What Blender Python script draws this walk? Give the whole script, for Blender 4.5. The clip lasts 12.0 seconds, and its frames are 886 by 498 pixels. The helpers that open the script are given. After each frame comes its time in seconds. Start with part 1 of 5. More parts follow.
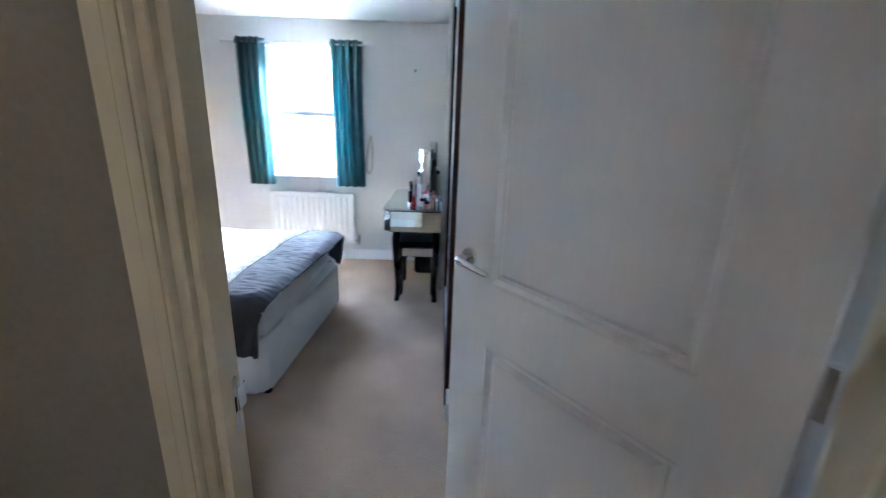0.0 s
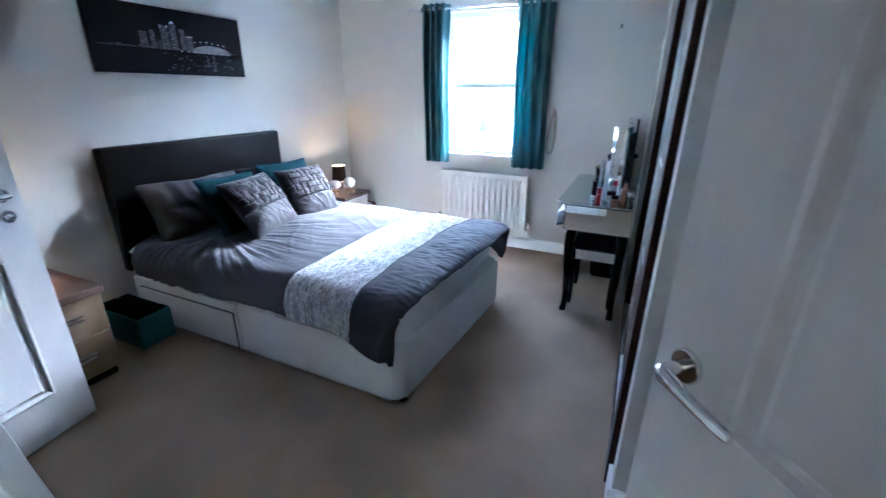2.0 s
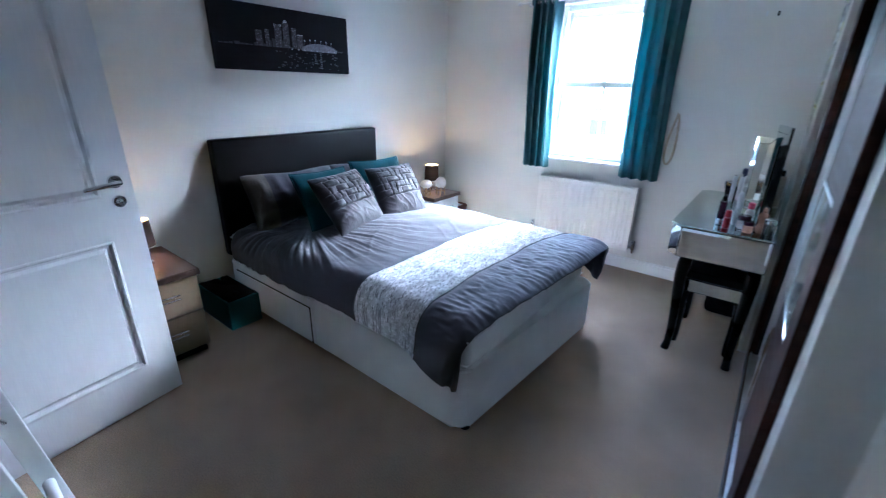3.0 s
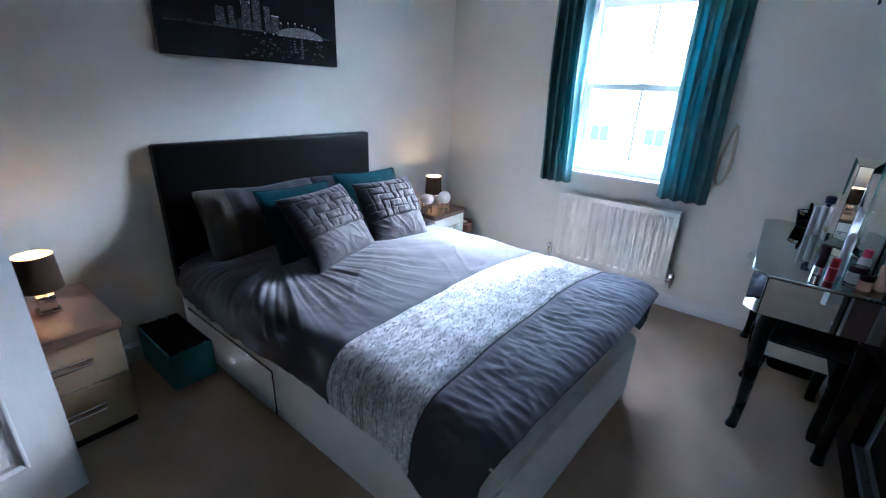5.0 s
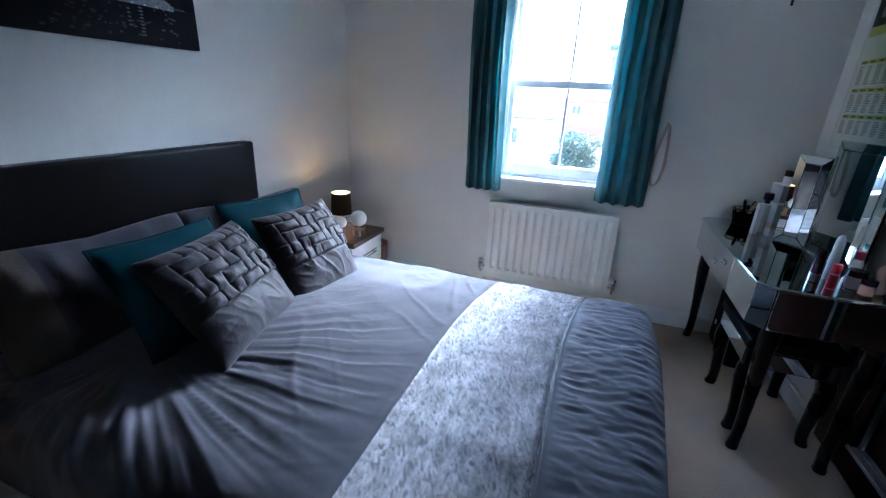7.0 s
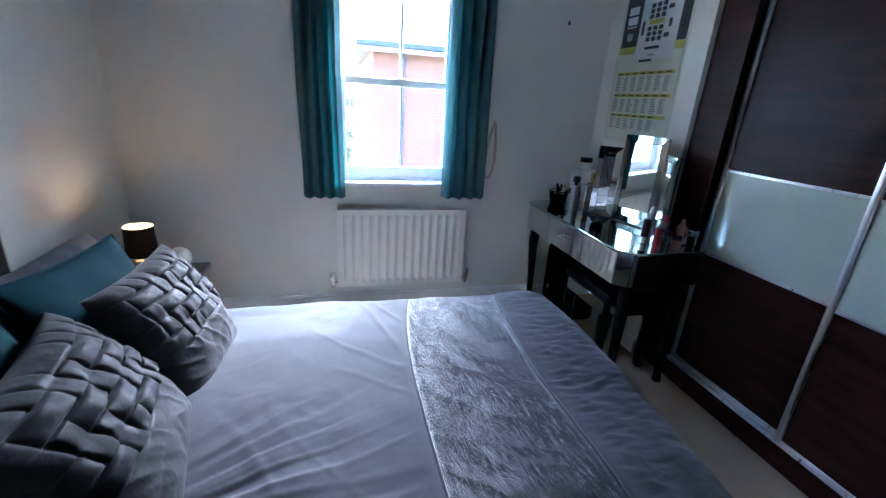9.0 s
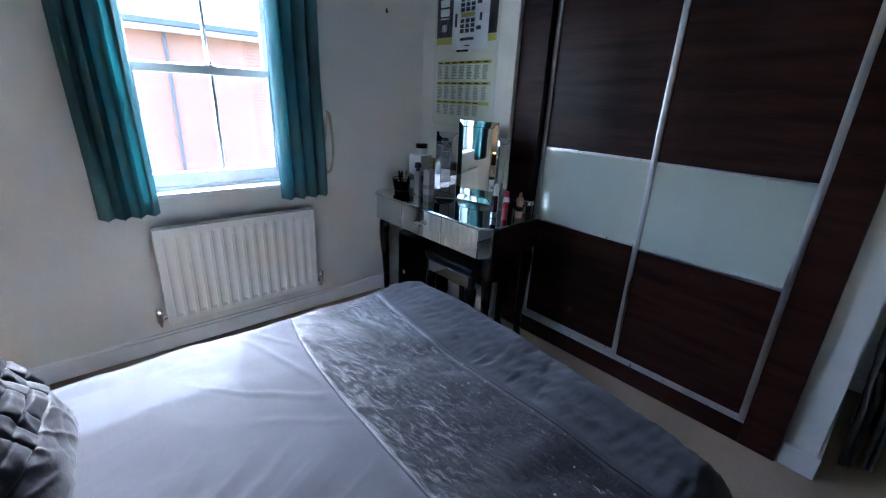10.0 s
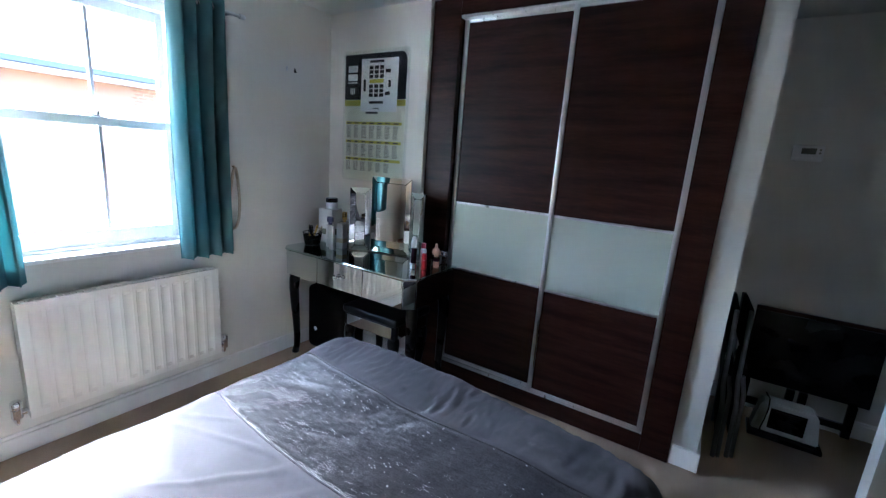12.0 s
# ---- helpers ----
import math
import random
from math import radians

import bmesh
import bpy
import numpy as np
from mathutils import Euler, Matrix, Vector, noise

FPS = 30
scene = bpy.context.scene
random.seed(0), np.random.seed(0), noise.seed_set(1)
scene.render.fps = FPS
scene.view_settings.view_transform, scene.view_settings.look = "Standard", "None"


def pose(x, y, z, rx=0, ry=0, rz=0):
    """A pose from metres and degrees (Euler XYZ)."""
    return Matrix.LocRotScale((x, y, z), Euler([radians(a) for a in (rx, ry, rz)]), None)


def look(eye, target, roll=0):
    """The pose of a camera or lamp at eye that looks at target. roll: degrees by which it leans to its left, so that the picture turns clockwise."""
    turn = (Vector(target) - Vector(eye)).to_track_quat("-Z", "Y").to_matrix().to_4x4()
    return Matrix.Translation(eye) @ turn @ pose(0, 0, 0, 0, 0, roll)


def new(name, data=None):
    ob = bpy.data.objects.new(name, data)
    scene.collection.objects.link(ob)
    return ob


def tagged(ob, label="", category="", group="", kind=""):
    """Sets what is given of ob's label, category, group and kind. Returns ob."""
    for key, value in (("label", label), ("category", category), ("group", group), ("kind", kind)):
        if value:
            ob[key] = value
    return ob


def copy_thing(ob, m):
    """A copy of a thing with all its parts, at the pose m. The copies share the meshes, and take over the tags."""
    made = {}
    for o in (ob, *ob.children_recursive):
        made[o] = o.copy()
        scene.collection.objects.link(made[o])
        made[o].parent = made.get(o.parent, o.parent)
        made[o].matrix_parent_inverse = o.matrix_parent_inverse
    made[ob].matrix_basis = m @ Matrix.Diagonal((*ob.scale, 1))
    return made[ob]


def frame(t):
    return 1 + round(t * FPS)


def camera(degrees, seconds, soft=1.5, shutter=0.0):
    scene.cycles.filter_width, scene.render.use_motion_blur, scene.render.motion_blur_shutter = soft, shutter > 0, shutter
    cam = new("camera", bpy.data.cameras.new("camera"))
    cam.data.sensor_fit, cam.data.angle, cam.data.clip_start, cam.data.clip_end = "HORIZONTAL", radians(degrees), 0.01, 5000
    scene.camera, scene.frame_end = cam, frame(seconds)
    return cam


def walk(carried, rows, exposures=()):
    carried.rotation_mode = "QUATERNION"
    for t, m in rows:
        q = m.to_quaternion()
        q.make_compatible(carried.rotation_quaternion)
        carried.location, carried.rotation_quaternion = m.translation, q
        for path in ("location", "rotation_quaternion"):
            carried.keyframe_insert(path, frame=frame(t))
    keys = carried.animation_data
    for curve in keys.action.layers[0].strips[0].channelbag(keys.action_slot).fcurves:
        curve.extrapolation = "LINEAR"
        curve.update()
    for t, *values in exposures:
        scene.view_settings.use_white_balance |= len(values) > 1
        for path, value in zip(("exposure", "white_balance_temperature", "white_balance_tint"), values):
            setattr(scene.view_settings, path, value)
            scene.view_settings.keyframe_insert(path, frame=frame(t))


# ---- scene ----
cam = camera(93.2, 12.0, soft=1.2, shutter=0.5)
PATH = [
    (0, (0.088, 0.544, 1.395), (0.107, 2.463, 0.831), 2.0),
    (0.5, (0.143, 0.68, 1.399), (-0.186, 2.552, 0.777), 1.4),
    (1, (0.117, 0.831, 1.405), (-0.351, 2.66, 0.744), 1.9),
    (1.5, (0.076, 0.944, 1.423), (-0.492, 2.741, 0.752), 1.4),
    (2, (0.059, 1.044, 1.422), (-0.712, 2.748, 0.714), 0.5),
    (2.5, (0.057, 1.154, 1.433), (-0.937, 2.73, 0.707), 1.4),
    (3, (0.015, 1.254, 1.422), (-1.135, 2.724, 0.703), 1.1),
    (3.2, (-0.024, 1.291, 1.409), (-1.198, 2.743, 0.692), 1.1),
    (5, (-0.393, 1.689, 1.404), (-1.53, 3.171, 0.69), 2.5),
    (5.5, (-0.523, 1.756, 1.379), (-1.47, 3.369, 0.67), 3.1),
    (6, (-0.714, 1.813, 1.384), (-1.457, 3.528, 0.673), 1.6),
    (6.5, (-0.861, 1.91, 1.363), (-1.544, 3.658, 0.671), 1.7),
    (7, (-1.0, 1.979, 1.368), (-1.611, 3.756, 0.681), 2.8),
    (7.5, (-1.252, 1.979, 1.394), (-1.45, 3.866, 0.761), 3.0),
    (7.7, (-1.311, 1.962, 1.401), (-1.256, 3.855, 0.758), 1.7),
    (9.3, (-1.713, 2.225, 1.374), (-1.002, 3.967, 0.694), 4.3),
    (9.5, (-1.77, 2.269, 1.387), (-0.834, 3.901, 0.707), 4.2),
    (10, (-1.859, 2.335, 1.384), (-0.602, 3.736, 0.708), 2.7),
    (10.5, (-1.889, 2.367, 1.385), (-0.658, 3.793, 0.713), 4.7),
    (11, (-1.949, 2.426, 1.379), (-0.402, 3.544, 0.781), 3.6),
    (11.5, (-2.005, 2.446, 1.399), (-0.369, 3.476, 0.885), 3.7),
    (12, (-2.057, 2.444, 1.417), (-0.401, 3.482, 0.989), 4.2),
]
walk(cam, [(t, look(eye, target, roll)) for t, eye, target, roll in PATH], exposures=((0.0, 6.95, 4600, 10), (0.5, 6.8, 4500, 10), (1.0, 6.75, 4450, 10), (1.5, 6.58, 4350, 10), (3.0, 6.38, 4350, 10), (5.0, 5.95, 4400, 10), (6.5, 5.58, 4350, 10), (7.5, 5.22, 4350, 10), (9.5, 5.34, 4500, 10), (10.5, 5.36, 4600, 10), (12.0, 5.82, 4800, 10)))

# ---- light ----
world = bpy.data.worlds.new("world")
scene.world = world
world.use_nodes = True
wn = world.node_tree
sky = wn.nodes.new("ShaderNodeTexSky")
sky.sky_type, sky.sun_disc = "NISHITA", False
sky.sun_elevation, sky.sun_rotation = radians(40.0), radians(24.8)
sky.dust_density, sky.air_density, sky.ozone_density = 6.5, 1.0, 1.0
wn.nodes["Background"].inputs["Strength"].default_value = 0.15
wn.links.new(sky.outputs[0], wn.nodes["Background"].inputs[0])

sun_data = bpy.data.lights.new("sun", "SUN")
sun_data.energy, sun_data.angle, sun_data.color = 0.27, radians(0.8), (1.0, 0.96, 0.9)
sun = new("sun", sun_data)
sun.rotation_euler = Vector((0.322, 0.696, 0.643)).to_track_quat("Z", "Y").to_euler()


def bulb(place, watts, colour=(1.0, 0.62, 0.3), radius=0.025):
    data = bpy.data.lights.new("bulb", "POINT")
    data.energy, data.color, data.shadow_soft_size = watts, colour, radius
    ob = new("bulb", data)
    ob.location = place
    return ob


# ---- materials ----
def mat(name, col, rough=0.6, metal=0.0, var=0.1, scale=6.0, fine=0.05, fscale=120.0, bump=0.0, bscale=200.0, stretch=(1, 1, 1), sheen=0.0, spec=0.5, coat=0.0, rvar=0.08):
    m = bpy.data.materials.new(name)
    m.use_nodes = True
    t = m.node_tree
    b = t.nodes["Principled BSDF"]
    co = t.nodes.new("ShaderNodeTexCoord")
    mp = t.nodes.new("ShaderNodeMapping")
    mp.inputs["Scale"].default_value = stretch
    t.links.new(co.outputs["Object"], mp.inputs[0])
    noises = []
    for s, d in ((scale, 4), (fscale, 2)):
        n = t.nodes.new("ShaderNodeTexNoise")
        n.inputs["Scale"].default_value, n.inputs["Detail"].default_value = s, d
        t.links.new(mp.outputs[0], n.inputs["Vector"])
        noises.append(n)
    last = None
    for n, amount in zip(noises, (var, fine)):
        r = t.nodes.new("ShaderNodeMapRange")
        r.inputs["From Min"].default_value, r.inputs["From Max"].default_value = 0.25, 0.75
        r.inputs["To Min"].default_value, r.inputs["To Max"].default_value = 1 - amount, 1 + amount
        t.links.new(n.outputs[0], r.inputs[0])
        if last is None:
            last = r
        else:
            mu = t.nodes.new("ShaderNodeMath")
            mu.operation = "MULTIPLY"
            t.links.new(last.outputs[0], mu.inputs[0])
            t.links.new(r.outputs[0], mu.inputs[1])
            last = mu
    sc = t.nodes.new("ShaderNodeVectorMath")
    sc.operation = "SCALE"
    sc.inputs[0].default_value = col
    t.links.new(last.outputs[0], sc.inputs["Scale"])
    t.links.new(sc.outputs[0], b.inputs["Base Color"])
    rr = t.nodes.new("ShaderNodeMapRange")
    rr.inputs["To Min"].default_value, rr.inputs["To Max"].default_value = max(0, rough - rvar), min(1, rough + rvar)
    t.links.new(noises[0].outputs[0], rr.inputs[0])
    t.links.new(rr.outputs[0], b.inputs["Roughness"])
    b.inputs["Metallic"].default_value = metal
    b.inputs["Specular IOR Level"].default_value = spec
    b.inputs["Sheen Weight"].default_value = sheen
    b.inputs["Coat Weight"].default_value = coat
    if bump:
        nb = t.nodes.new("ShaderNodeTexNoise")
        nb.inputs["Scale"].default_value, nb.inputs["Detail"].default_value = bscale, 3
        t.links.new(mp.outputs[0], nb.inputs["Vector"])
        bn = t.nodes.new("ShaderNodeBump")
        bn.inputs["Strength"].default_value, bn.inputs["Distance"].default_value = bump, 0.004
        t.links.new(nb.outputs[0], bn.inputs["Height"])
        t.links.new(bn.outputs[0], b.inputs["Normal"])
    return m


def emitter(name, col, strength):
    m = bpy.data.materials.new(name)
    m.use_nodes = True
    b = m.node_tree.nodes["Principled BSDF"]
    b.inputs["Base Color"].default_value = (*col, 1)
    b.inputs["Emission Color"].default_value = (*col, 1)
    b.inputs["Emission Strength"].default_value = strength
    return m


def glassy(name, col=(1, 1, 1), rough=0.0, ior=1.45):
    m = bpy.data.materials.new(name)
    m.use_nodes = True
    b = m.node_tree.nodes["Principled BSDF"]
    b.inputs["Base Color"].default_value = (*col, 1)
    b.inputs["Transmission Weight"].default_value = 1
    b.inputs["Roughness"].default_value, b.inputs["IOR"].default_value = rough, ior
    return m


def thin_glass(name, tint=(0.97, 0.99, 0.98)):
    m = bpy.data.materials.new(name)
    m.use_nodes = True
    t = m.node_tree
    t.nodes.remove(t.nodes["Principled BSDF"])
    tr, gl, mx = (t.nodes.new(k) for k in ("ShaderNodeBsdfTransparent", "ShaderNodeBsdfGlossy", "ShaderNodeMixShader"))
    tr.inputs[0].default_value = (*tint, 1)
    gl.inputs["Roughness"].default_value = 0.02
    mx.inputs[0].default_value = 0.035
    t.links.new(tr.outputs[0], mx.inputs[1])
    t.links.new(gl.outputs[0], mx.inputs[2])
    t.links.new(mx.outputs[0], t.nodes["Material Output"].inputs[0])
    return m


def see_through(m, amount):
    """Adds light through the cloth to a material."""
    t = m.node_tree
    b, out = t.nodes["Principled BSDF"], t.nodes["Material Output"]
    tr, mx = t.nodes.new("ShaderNodeBsdfTranslucent"), t.nodes.new("ShaderNodeMixShader")
    mx.inputs[0].default_value = amount
    t.links.new(b.inputs["Base Color"].links[0].from_socket, tr.inputs[0])
    t.links.new(b.outputs[0], mx.inputs[1])
    t.links.new(tr.outputs[0], mx.inputs[2])
    t.links.new(mx.outputs[0], out.inputs[0])
    return m


M_WALL = mat("wall_paint", (0.72, 0.70, 0.645), 0.75, var=0.025, scale=1.5, fine=0.015, fscale=60, bump=0.12, bscale=160)
M_CEIL = mat("ceiling_paint", (0.75, 0.75, 0.74), 0.85, var=0.02, scale=2, bump=0.15, bscale=120)
M_GLOSS = mat("white_gloss", (0.80, 0.80, 0.79), 0.32, var=0.03, scale=3, fine=0.01, bump=0.05, bscale=90)
# cream tint: the landing's warm light put into the gloss colour
M_CREAM = mat("warm_lit_gloss", (0.78, 0.70, 0.52), 0.38, var=0.04, scale=4, fine=0.015, bump=0.05, bscale=80)
M_DOOR = mat("door_paint", (0.70, 0.695, 0.685), 0.42, var=0.025, scale=3, fine=0.02, fscale=90, bump=0.1, bscale=220, stretch=(1, 1, 0.12))
M_CARPET = mat("carpet", (0.37, 0.265, 0.172), 0.95, var=0.2, scale=2.6, fine=0.28, fscale=190, bump=1.0, bscale=300, sheen=0.2, spec=0.1)
M_CHROME = mat("chrome", (0.75, 0.75, 0.76), 0.14, 1.0, var=0.03, rvar=0.04)
M_ALU = mat("aluminium", (0.70, 0.71, 0.73), 0.3, 1.0, var=0.05, scale=30, stretch=(1, 1, 0.05))
M_WENGE = mat("wenge_wood", (0.030, 0.0105, 0.0075), 0.36, var=0.6, scale=5, fine=0.18, fscale=40, bump=0.1, bscale=60, stretch=(6, 0.45, 5.5), spec=0.15)
M_FROST = mat("back_painted_glass", (0.55, 0.60, 0.515), 0.16, var=0.02, scale=3, fine=0.0, coat=0.6, rvar=0.03)
M_LEATHER = mat("brown_leather", (0.003, 0.0026, 0.0028), 0.36, spec=0.15, var=0.15, scale=5, fine=0.1, bump=0.05, bscale=6, rvar=0.02)
M_DIVAN = mat("white_divan_cloth", (0.74, 0.74, 0.72), 0.85, var=0.05, scale=9, fine=0.08, fscale=300, bump=0.3, bscale=420, sheen=0.2)
M_DUVET = mat("grey_cotton", (0.070, 0.070, 0.084), 0.8, spec=0.12, var=0.06, scale=5, fine=0.07, fscale=500, bump=0.14, bscale=600, sheen=0.12)
M_FOOT = mat("dark_grey_cotton", (0.058, 0.057, 0.067), 0.75, spec=0.12, var=0.06, scale=5, fine=0.07, fscale=500, bump=0.14, bscale=600, sheen=0.1)
# the velvet's sheen painted as three colours: pale, dark and between
M_BAND = mat("velvet_sheen_pale", (0.72, 0.72, 0.74), 0.5, stretch=(1, 0.45, 1), var=0.42, scale=38, fine=0.35, fscale=120, bump=0.5, bscale=180, spec=0.7)
M_BANDDARK = mat("velvet_sheen_dark", (0.028, 0.028, 0.034), 0.5, var=0.2, scale=50, fine=0.25, fscale=160, bump=0.5, bscale=180, spec=0.4)
M_MID = mat("velvet_sheen_mid", (0.34, 0.34, 0.36), 0.5, var=0.3, scale=60, fine=0.25, fscale=160, bump=0.5, bscale=180, spec=0.5)
M_WEAVE = mat("woven_satin", (0.029, 0.028, 0.033), 0.58, spec=0.22, var=0.1, scale=12, fine=0.1, fscale=400, bump=0.3, bscale=90, sheen=0.1)
M_TEALC = mat("teal_velvet", (0.0015, 0.024, 0.034), 0.75, var=0.15, scale=12, fine=0.1, fscale=300, bump=0.2, bscale=200, sheen=0.0, spec=0.1)
M_PILLOW = mat("pillow_grey", (0.032, 0.030, 0.038), 0.72, spec=0.2, var=0.06, scale=7, fine=0.08, fscale=400, bump=0.3, bscale=60, sheen=0.05)
M_TAUPE = mat("pillow_taupe", (0.060, 0.052, 0.044), 0.7, spec=0.2, var=0.12, scale=10, fine=0.1, fscale=300, bump=0.4, bscale=70, sheen=0.05)
M_CURTAIN = see_through(mat("teal_curtain", (0.112, 0.235, 0.25), 0.65, var=0.06, scale=6, fine=0.08, fscale=700, bump=0.12, bscale=500, sheen=0.1, stretch=(1, 1, 0.3)), 0.55)
M_RAD = mat("radiator_enamel", (0.78, 0.76, 0.71), 0.35, var=0.02, scale=4, fine=0.01)
M_BLACK = mat("black_lacquer", (0.004, 0.0035, 0.004), 0.28, spec=0.2, var=0.2, scale=8)
M_MIRROR = mat("mirror", (0.66, 0.70, 0.69), 0.015, 1.0, var=0.0, fine=0.0, rvar=0.01)
M_MIRGLASS = mat("mirrored_top", (0.46, 0.54, 0.52), 0.03, 1.0, var=0.02, fine=0.0, rvar=0.015)
M_OAKDARK = mat("walnut_top", (0.10, 0.062, 0.045), 0.36, var=0.25, scale=5, fine=0.2, fscale=60, stretch=(3, 14, 14))
M_CREAMGLOSS = mat("cream_drawer", (0.31, 0.23, 0.145), 0.3, var=0.03, scale=4)
M_WHITEDRAWER = mat("white_drawer", (0.78, 0.78, 0.77), 0.28, var=0.02)
M_TEALBOX = mat("teal_fabric_box", (0.045, 0.20, 0.20), 0.8, var=0.08, scale=10, fine=0.1, fscale=300, bump=0.3, bscale=400)
M_BLACKCLOTH = mat("black_cloth", (0.004, 0.004, 0.0045), 0.9, spec=0.1, var=0.2, scale=12, bump=0.3, bscale=200)
M_UPVC = mat("white_window_frame", (0.80, 0.81, 0.82), 0.3, var=0.02, scale=5)
M_PANE = thin_glass("window_glass")
M_CORD = mat("cream_cord", (0.50, 0.42, 0.31), 0.8, fine=0.2, fscale=600)
# near black: shade painted into gaps and holes, and the wardrobe's hidden boards
M_DARK = mat("dark_gap", (0.01, 0.01, 0.01), 0.8)


# ---- mesh helpers ----
def bx(bm, x0, x1, y0, y1, z0, z1, bevel=0.0, seg=2):
    r = bmesh.ops.create_cube(bm, size=1.0, matrix=Matrix.Translation(((x0 + x1) / 2, (y0 + y1) / 2, (z0 + z1) / 2)) @ Matrix.Diagonal((abs(x1 - x0), abs(y1 - y0), abs(z1 - z0), 1)))
    if bevel:
        es = list({e for v in r["verts"] for e in v.link_edges})
        bmesh.ops.bevel(bm, geom=es, offset=bevel, segments=seg, affect="EDGES", profile=0.6)
    return bm


def box(x0, x1, y0, y1, z0, z1, bevel=0.0, seg=2):
    return bx(bmesh.new(), x0, x1, y0, y1, z0, z1, bevel, seg)


def cyl(bm, p0, p1, r0, r1=None, seg=16):
    p0, p1 = Vector(p0), Vector(p1)
    d = p1 - p0
    bmesh.ops.create_cone(bm, cap_ends=True, segments=seg, radius1=r0, radius2=r0 if r1 is None else r1, depth=d.length,
                          matrix=Matrix.Translation((p0 + p1) / 2) @ d.to_track_quat("Z", "Y").to_matrix().to_4x4())
    return bm


def lathe(bm, profile, c=(0, 0, 0), seg=24):
    rings = []
    for r, z in profile:
        rings.append([bm.verts.new((c[0] + r * math.cos(2 * math.pi * i / seg), c[1] + r * math.sin(2 * math.pi * i / seg), c[2] + z)) for i in range(seg)])
    for a, b in zip(rings, rings[1:]):
        for i in range(seg):
            bm.faces.new((a[i], a[(i + 1) % seg], b[(i + 1) % seg], b[i]))
    if profile[0][0] > 0.0005:
        bm.faces.new(rings[0][::-1])
    if profile[-1][0] > 0.0005:
        bm.faces.new(rings[-1])
    return bm


def tube(bm, pts, radii, seg=10):
    pts = [Vector(p) for p in pts]
    if not isinstance(radii, (list, tuple)):
        radii = [radii] * len(pts)
    rings, up = [], None
    for i, p in enumerate(pts):
        d = (pts[min(i + 1, len(pts) - 1)] - pts[max(i - 1, 0)]).normalized()
        if up is None:
            up = d.orthogonal().normalized()
        up = (up - d * up.dot(d)).normalized()
        side = d.cross(up)
        rings.append([bm.verts.new(p + radii[i] * (math.cos(2 * math.pi * k / seg) * up + math.sin(2 * math.pi * k / seg) * side)) for k in range(seg)])
    for a, b in zip(rings, rings[1:]):
        for k in range(seg):
            bm.faces.new((a[k], a[(k + 1) % seg], b[(k + 1) % seg], b[k]))
    bm.faces.new(rings[0][::-1])
    bm.faces.new(rings[-1])
    return bm


def sheet(bm, nu, nv, f):
    """A grid of quads; f gives the place for u and v from 0 to 1."""
    vs = [[bm.verts.new(f(i / nu, j / nv)) for j in range(nv + 1)] for i in range(nu + 1)]
    for i in range(nu):
        for j in range(nv):
            bm.faces.new((vs[i][j], vs[i + 1][j], vs[i + 1][j + 1], vs[i][j + 1]))
    return vs


def moved(bm, m):
    bmesh.ops.transform(bm, matrix=m, verts=bm.verts)
    return bm


def part(name, bm, material, parent=None, label="", smooth=40):
    bmesh.ops.recalc_face_normals(bm, faces=bm.faces)
    me = bpy.data.meshes.new(name)
    bm.to_mesh(me)
    bm.free()
    me.materials.append(material)
    if smooth:
        me.shade_smooth()
        me.set_sharp_from_angle(angle=radians(smooth))
    ob = new(name, me)
    ob.parent = parent
    if label:
        tagged(ob, label)
    return ob


def thing(name, m, label, category, group=""):
    ob = new(name)
    ob.empty_display_size = 0.1
    ob.matrix_basis = m
    return tagged(ob, label, category, group)


def setting(name, bm, material, label, category, smooth=30):
    return tagged(part(name, bm, material, None, "", smooth), label, category, "", "structure")


# ---- the room ----
WX, WY, EX, SY, CZ = -2.78, 4.83, 0.15, 1.045, 2.30       # headboard wall, window wall, wardrobe face, doorway wall, ceiling
D1A, D1B, D2A, D2B, DH = -0.206, 0.690, -1.95, -1.15, 2.03  # the two doorways
VX0, VX1, VZ0, VZ1 = -1.625, -0.875, 0.855, 2.06          # window opening

setting("floor", box(-3.2, 1.4, -1.4, 5.1, -0.15, 0.0), M_CARPET, "beige wall-to-wall cut pile carpet with light traffic marks", "carpet")
setting("ceiling", box(-3.2, 1.4, -1.4, 5.1, CZ, CZ + 0.12), M_CEIL, "plain white painted ceiling", "ceiling")
setting("wall_west", box(WX - 0.12, WX, SY - 0.08, WY, 0, CZ), M_WALL, "plain white painted wall behind the headboard", "wall")
bm = box(WX - 0.12, VX0, WY, WY + 0.27, 0, CZ)
bx(bm, VX1, 1.22, WY, WY + 0.27, 0, CZ), bx(bm, VX0, VX1, WY, WY + 0.27, 0, VZ0), bx(bm, VX0, VX1, WY, WY + 0.27, VZ1, CZ)
setting("wall_north", bm, M_WALL, "white painted outside wall with a window opening", "wall")
setting("wall_east", box(EX - 0.04, EX + 0.10, 4.0, WY, 0, CZ), M_WALL, "white painted wall beside the fitted wardrobe", "wall")
setting("wall_pier", box(EX + 0.012, 1.1, 2.295, 2.405, 0, CZ), M_WALL, "white painted end of a thin wall beside the wardrobe", "wall")
setting("wall_recess", box(1.1, 1.22, SY - 0.08, 4.1, 0, CZ), M_WALL, "white painted back wall of the recess", "wall")
setting("wall_wardrobe_end", box(EX + 0.10, 1.1, 4.0, 4.1, 0, CZ), M_WALL, "white painted closing wall of the wardrobe", "wall")
bm = box(WX - 0.12, D2A, SY - 0.08, SY, 0, CZ)
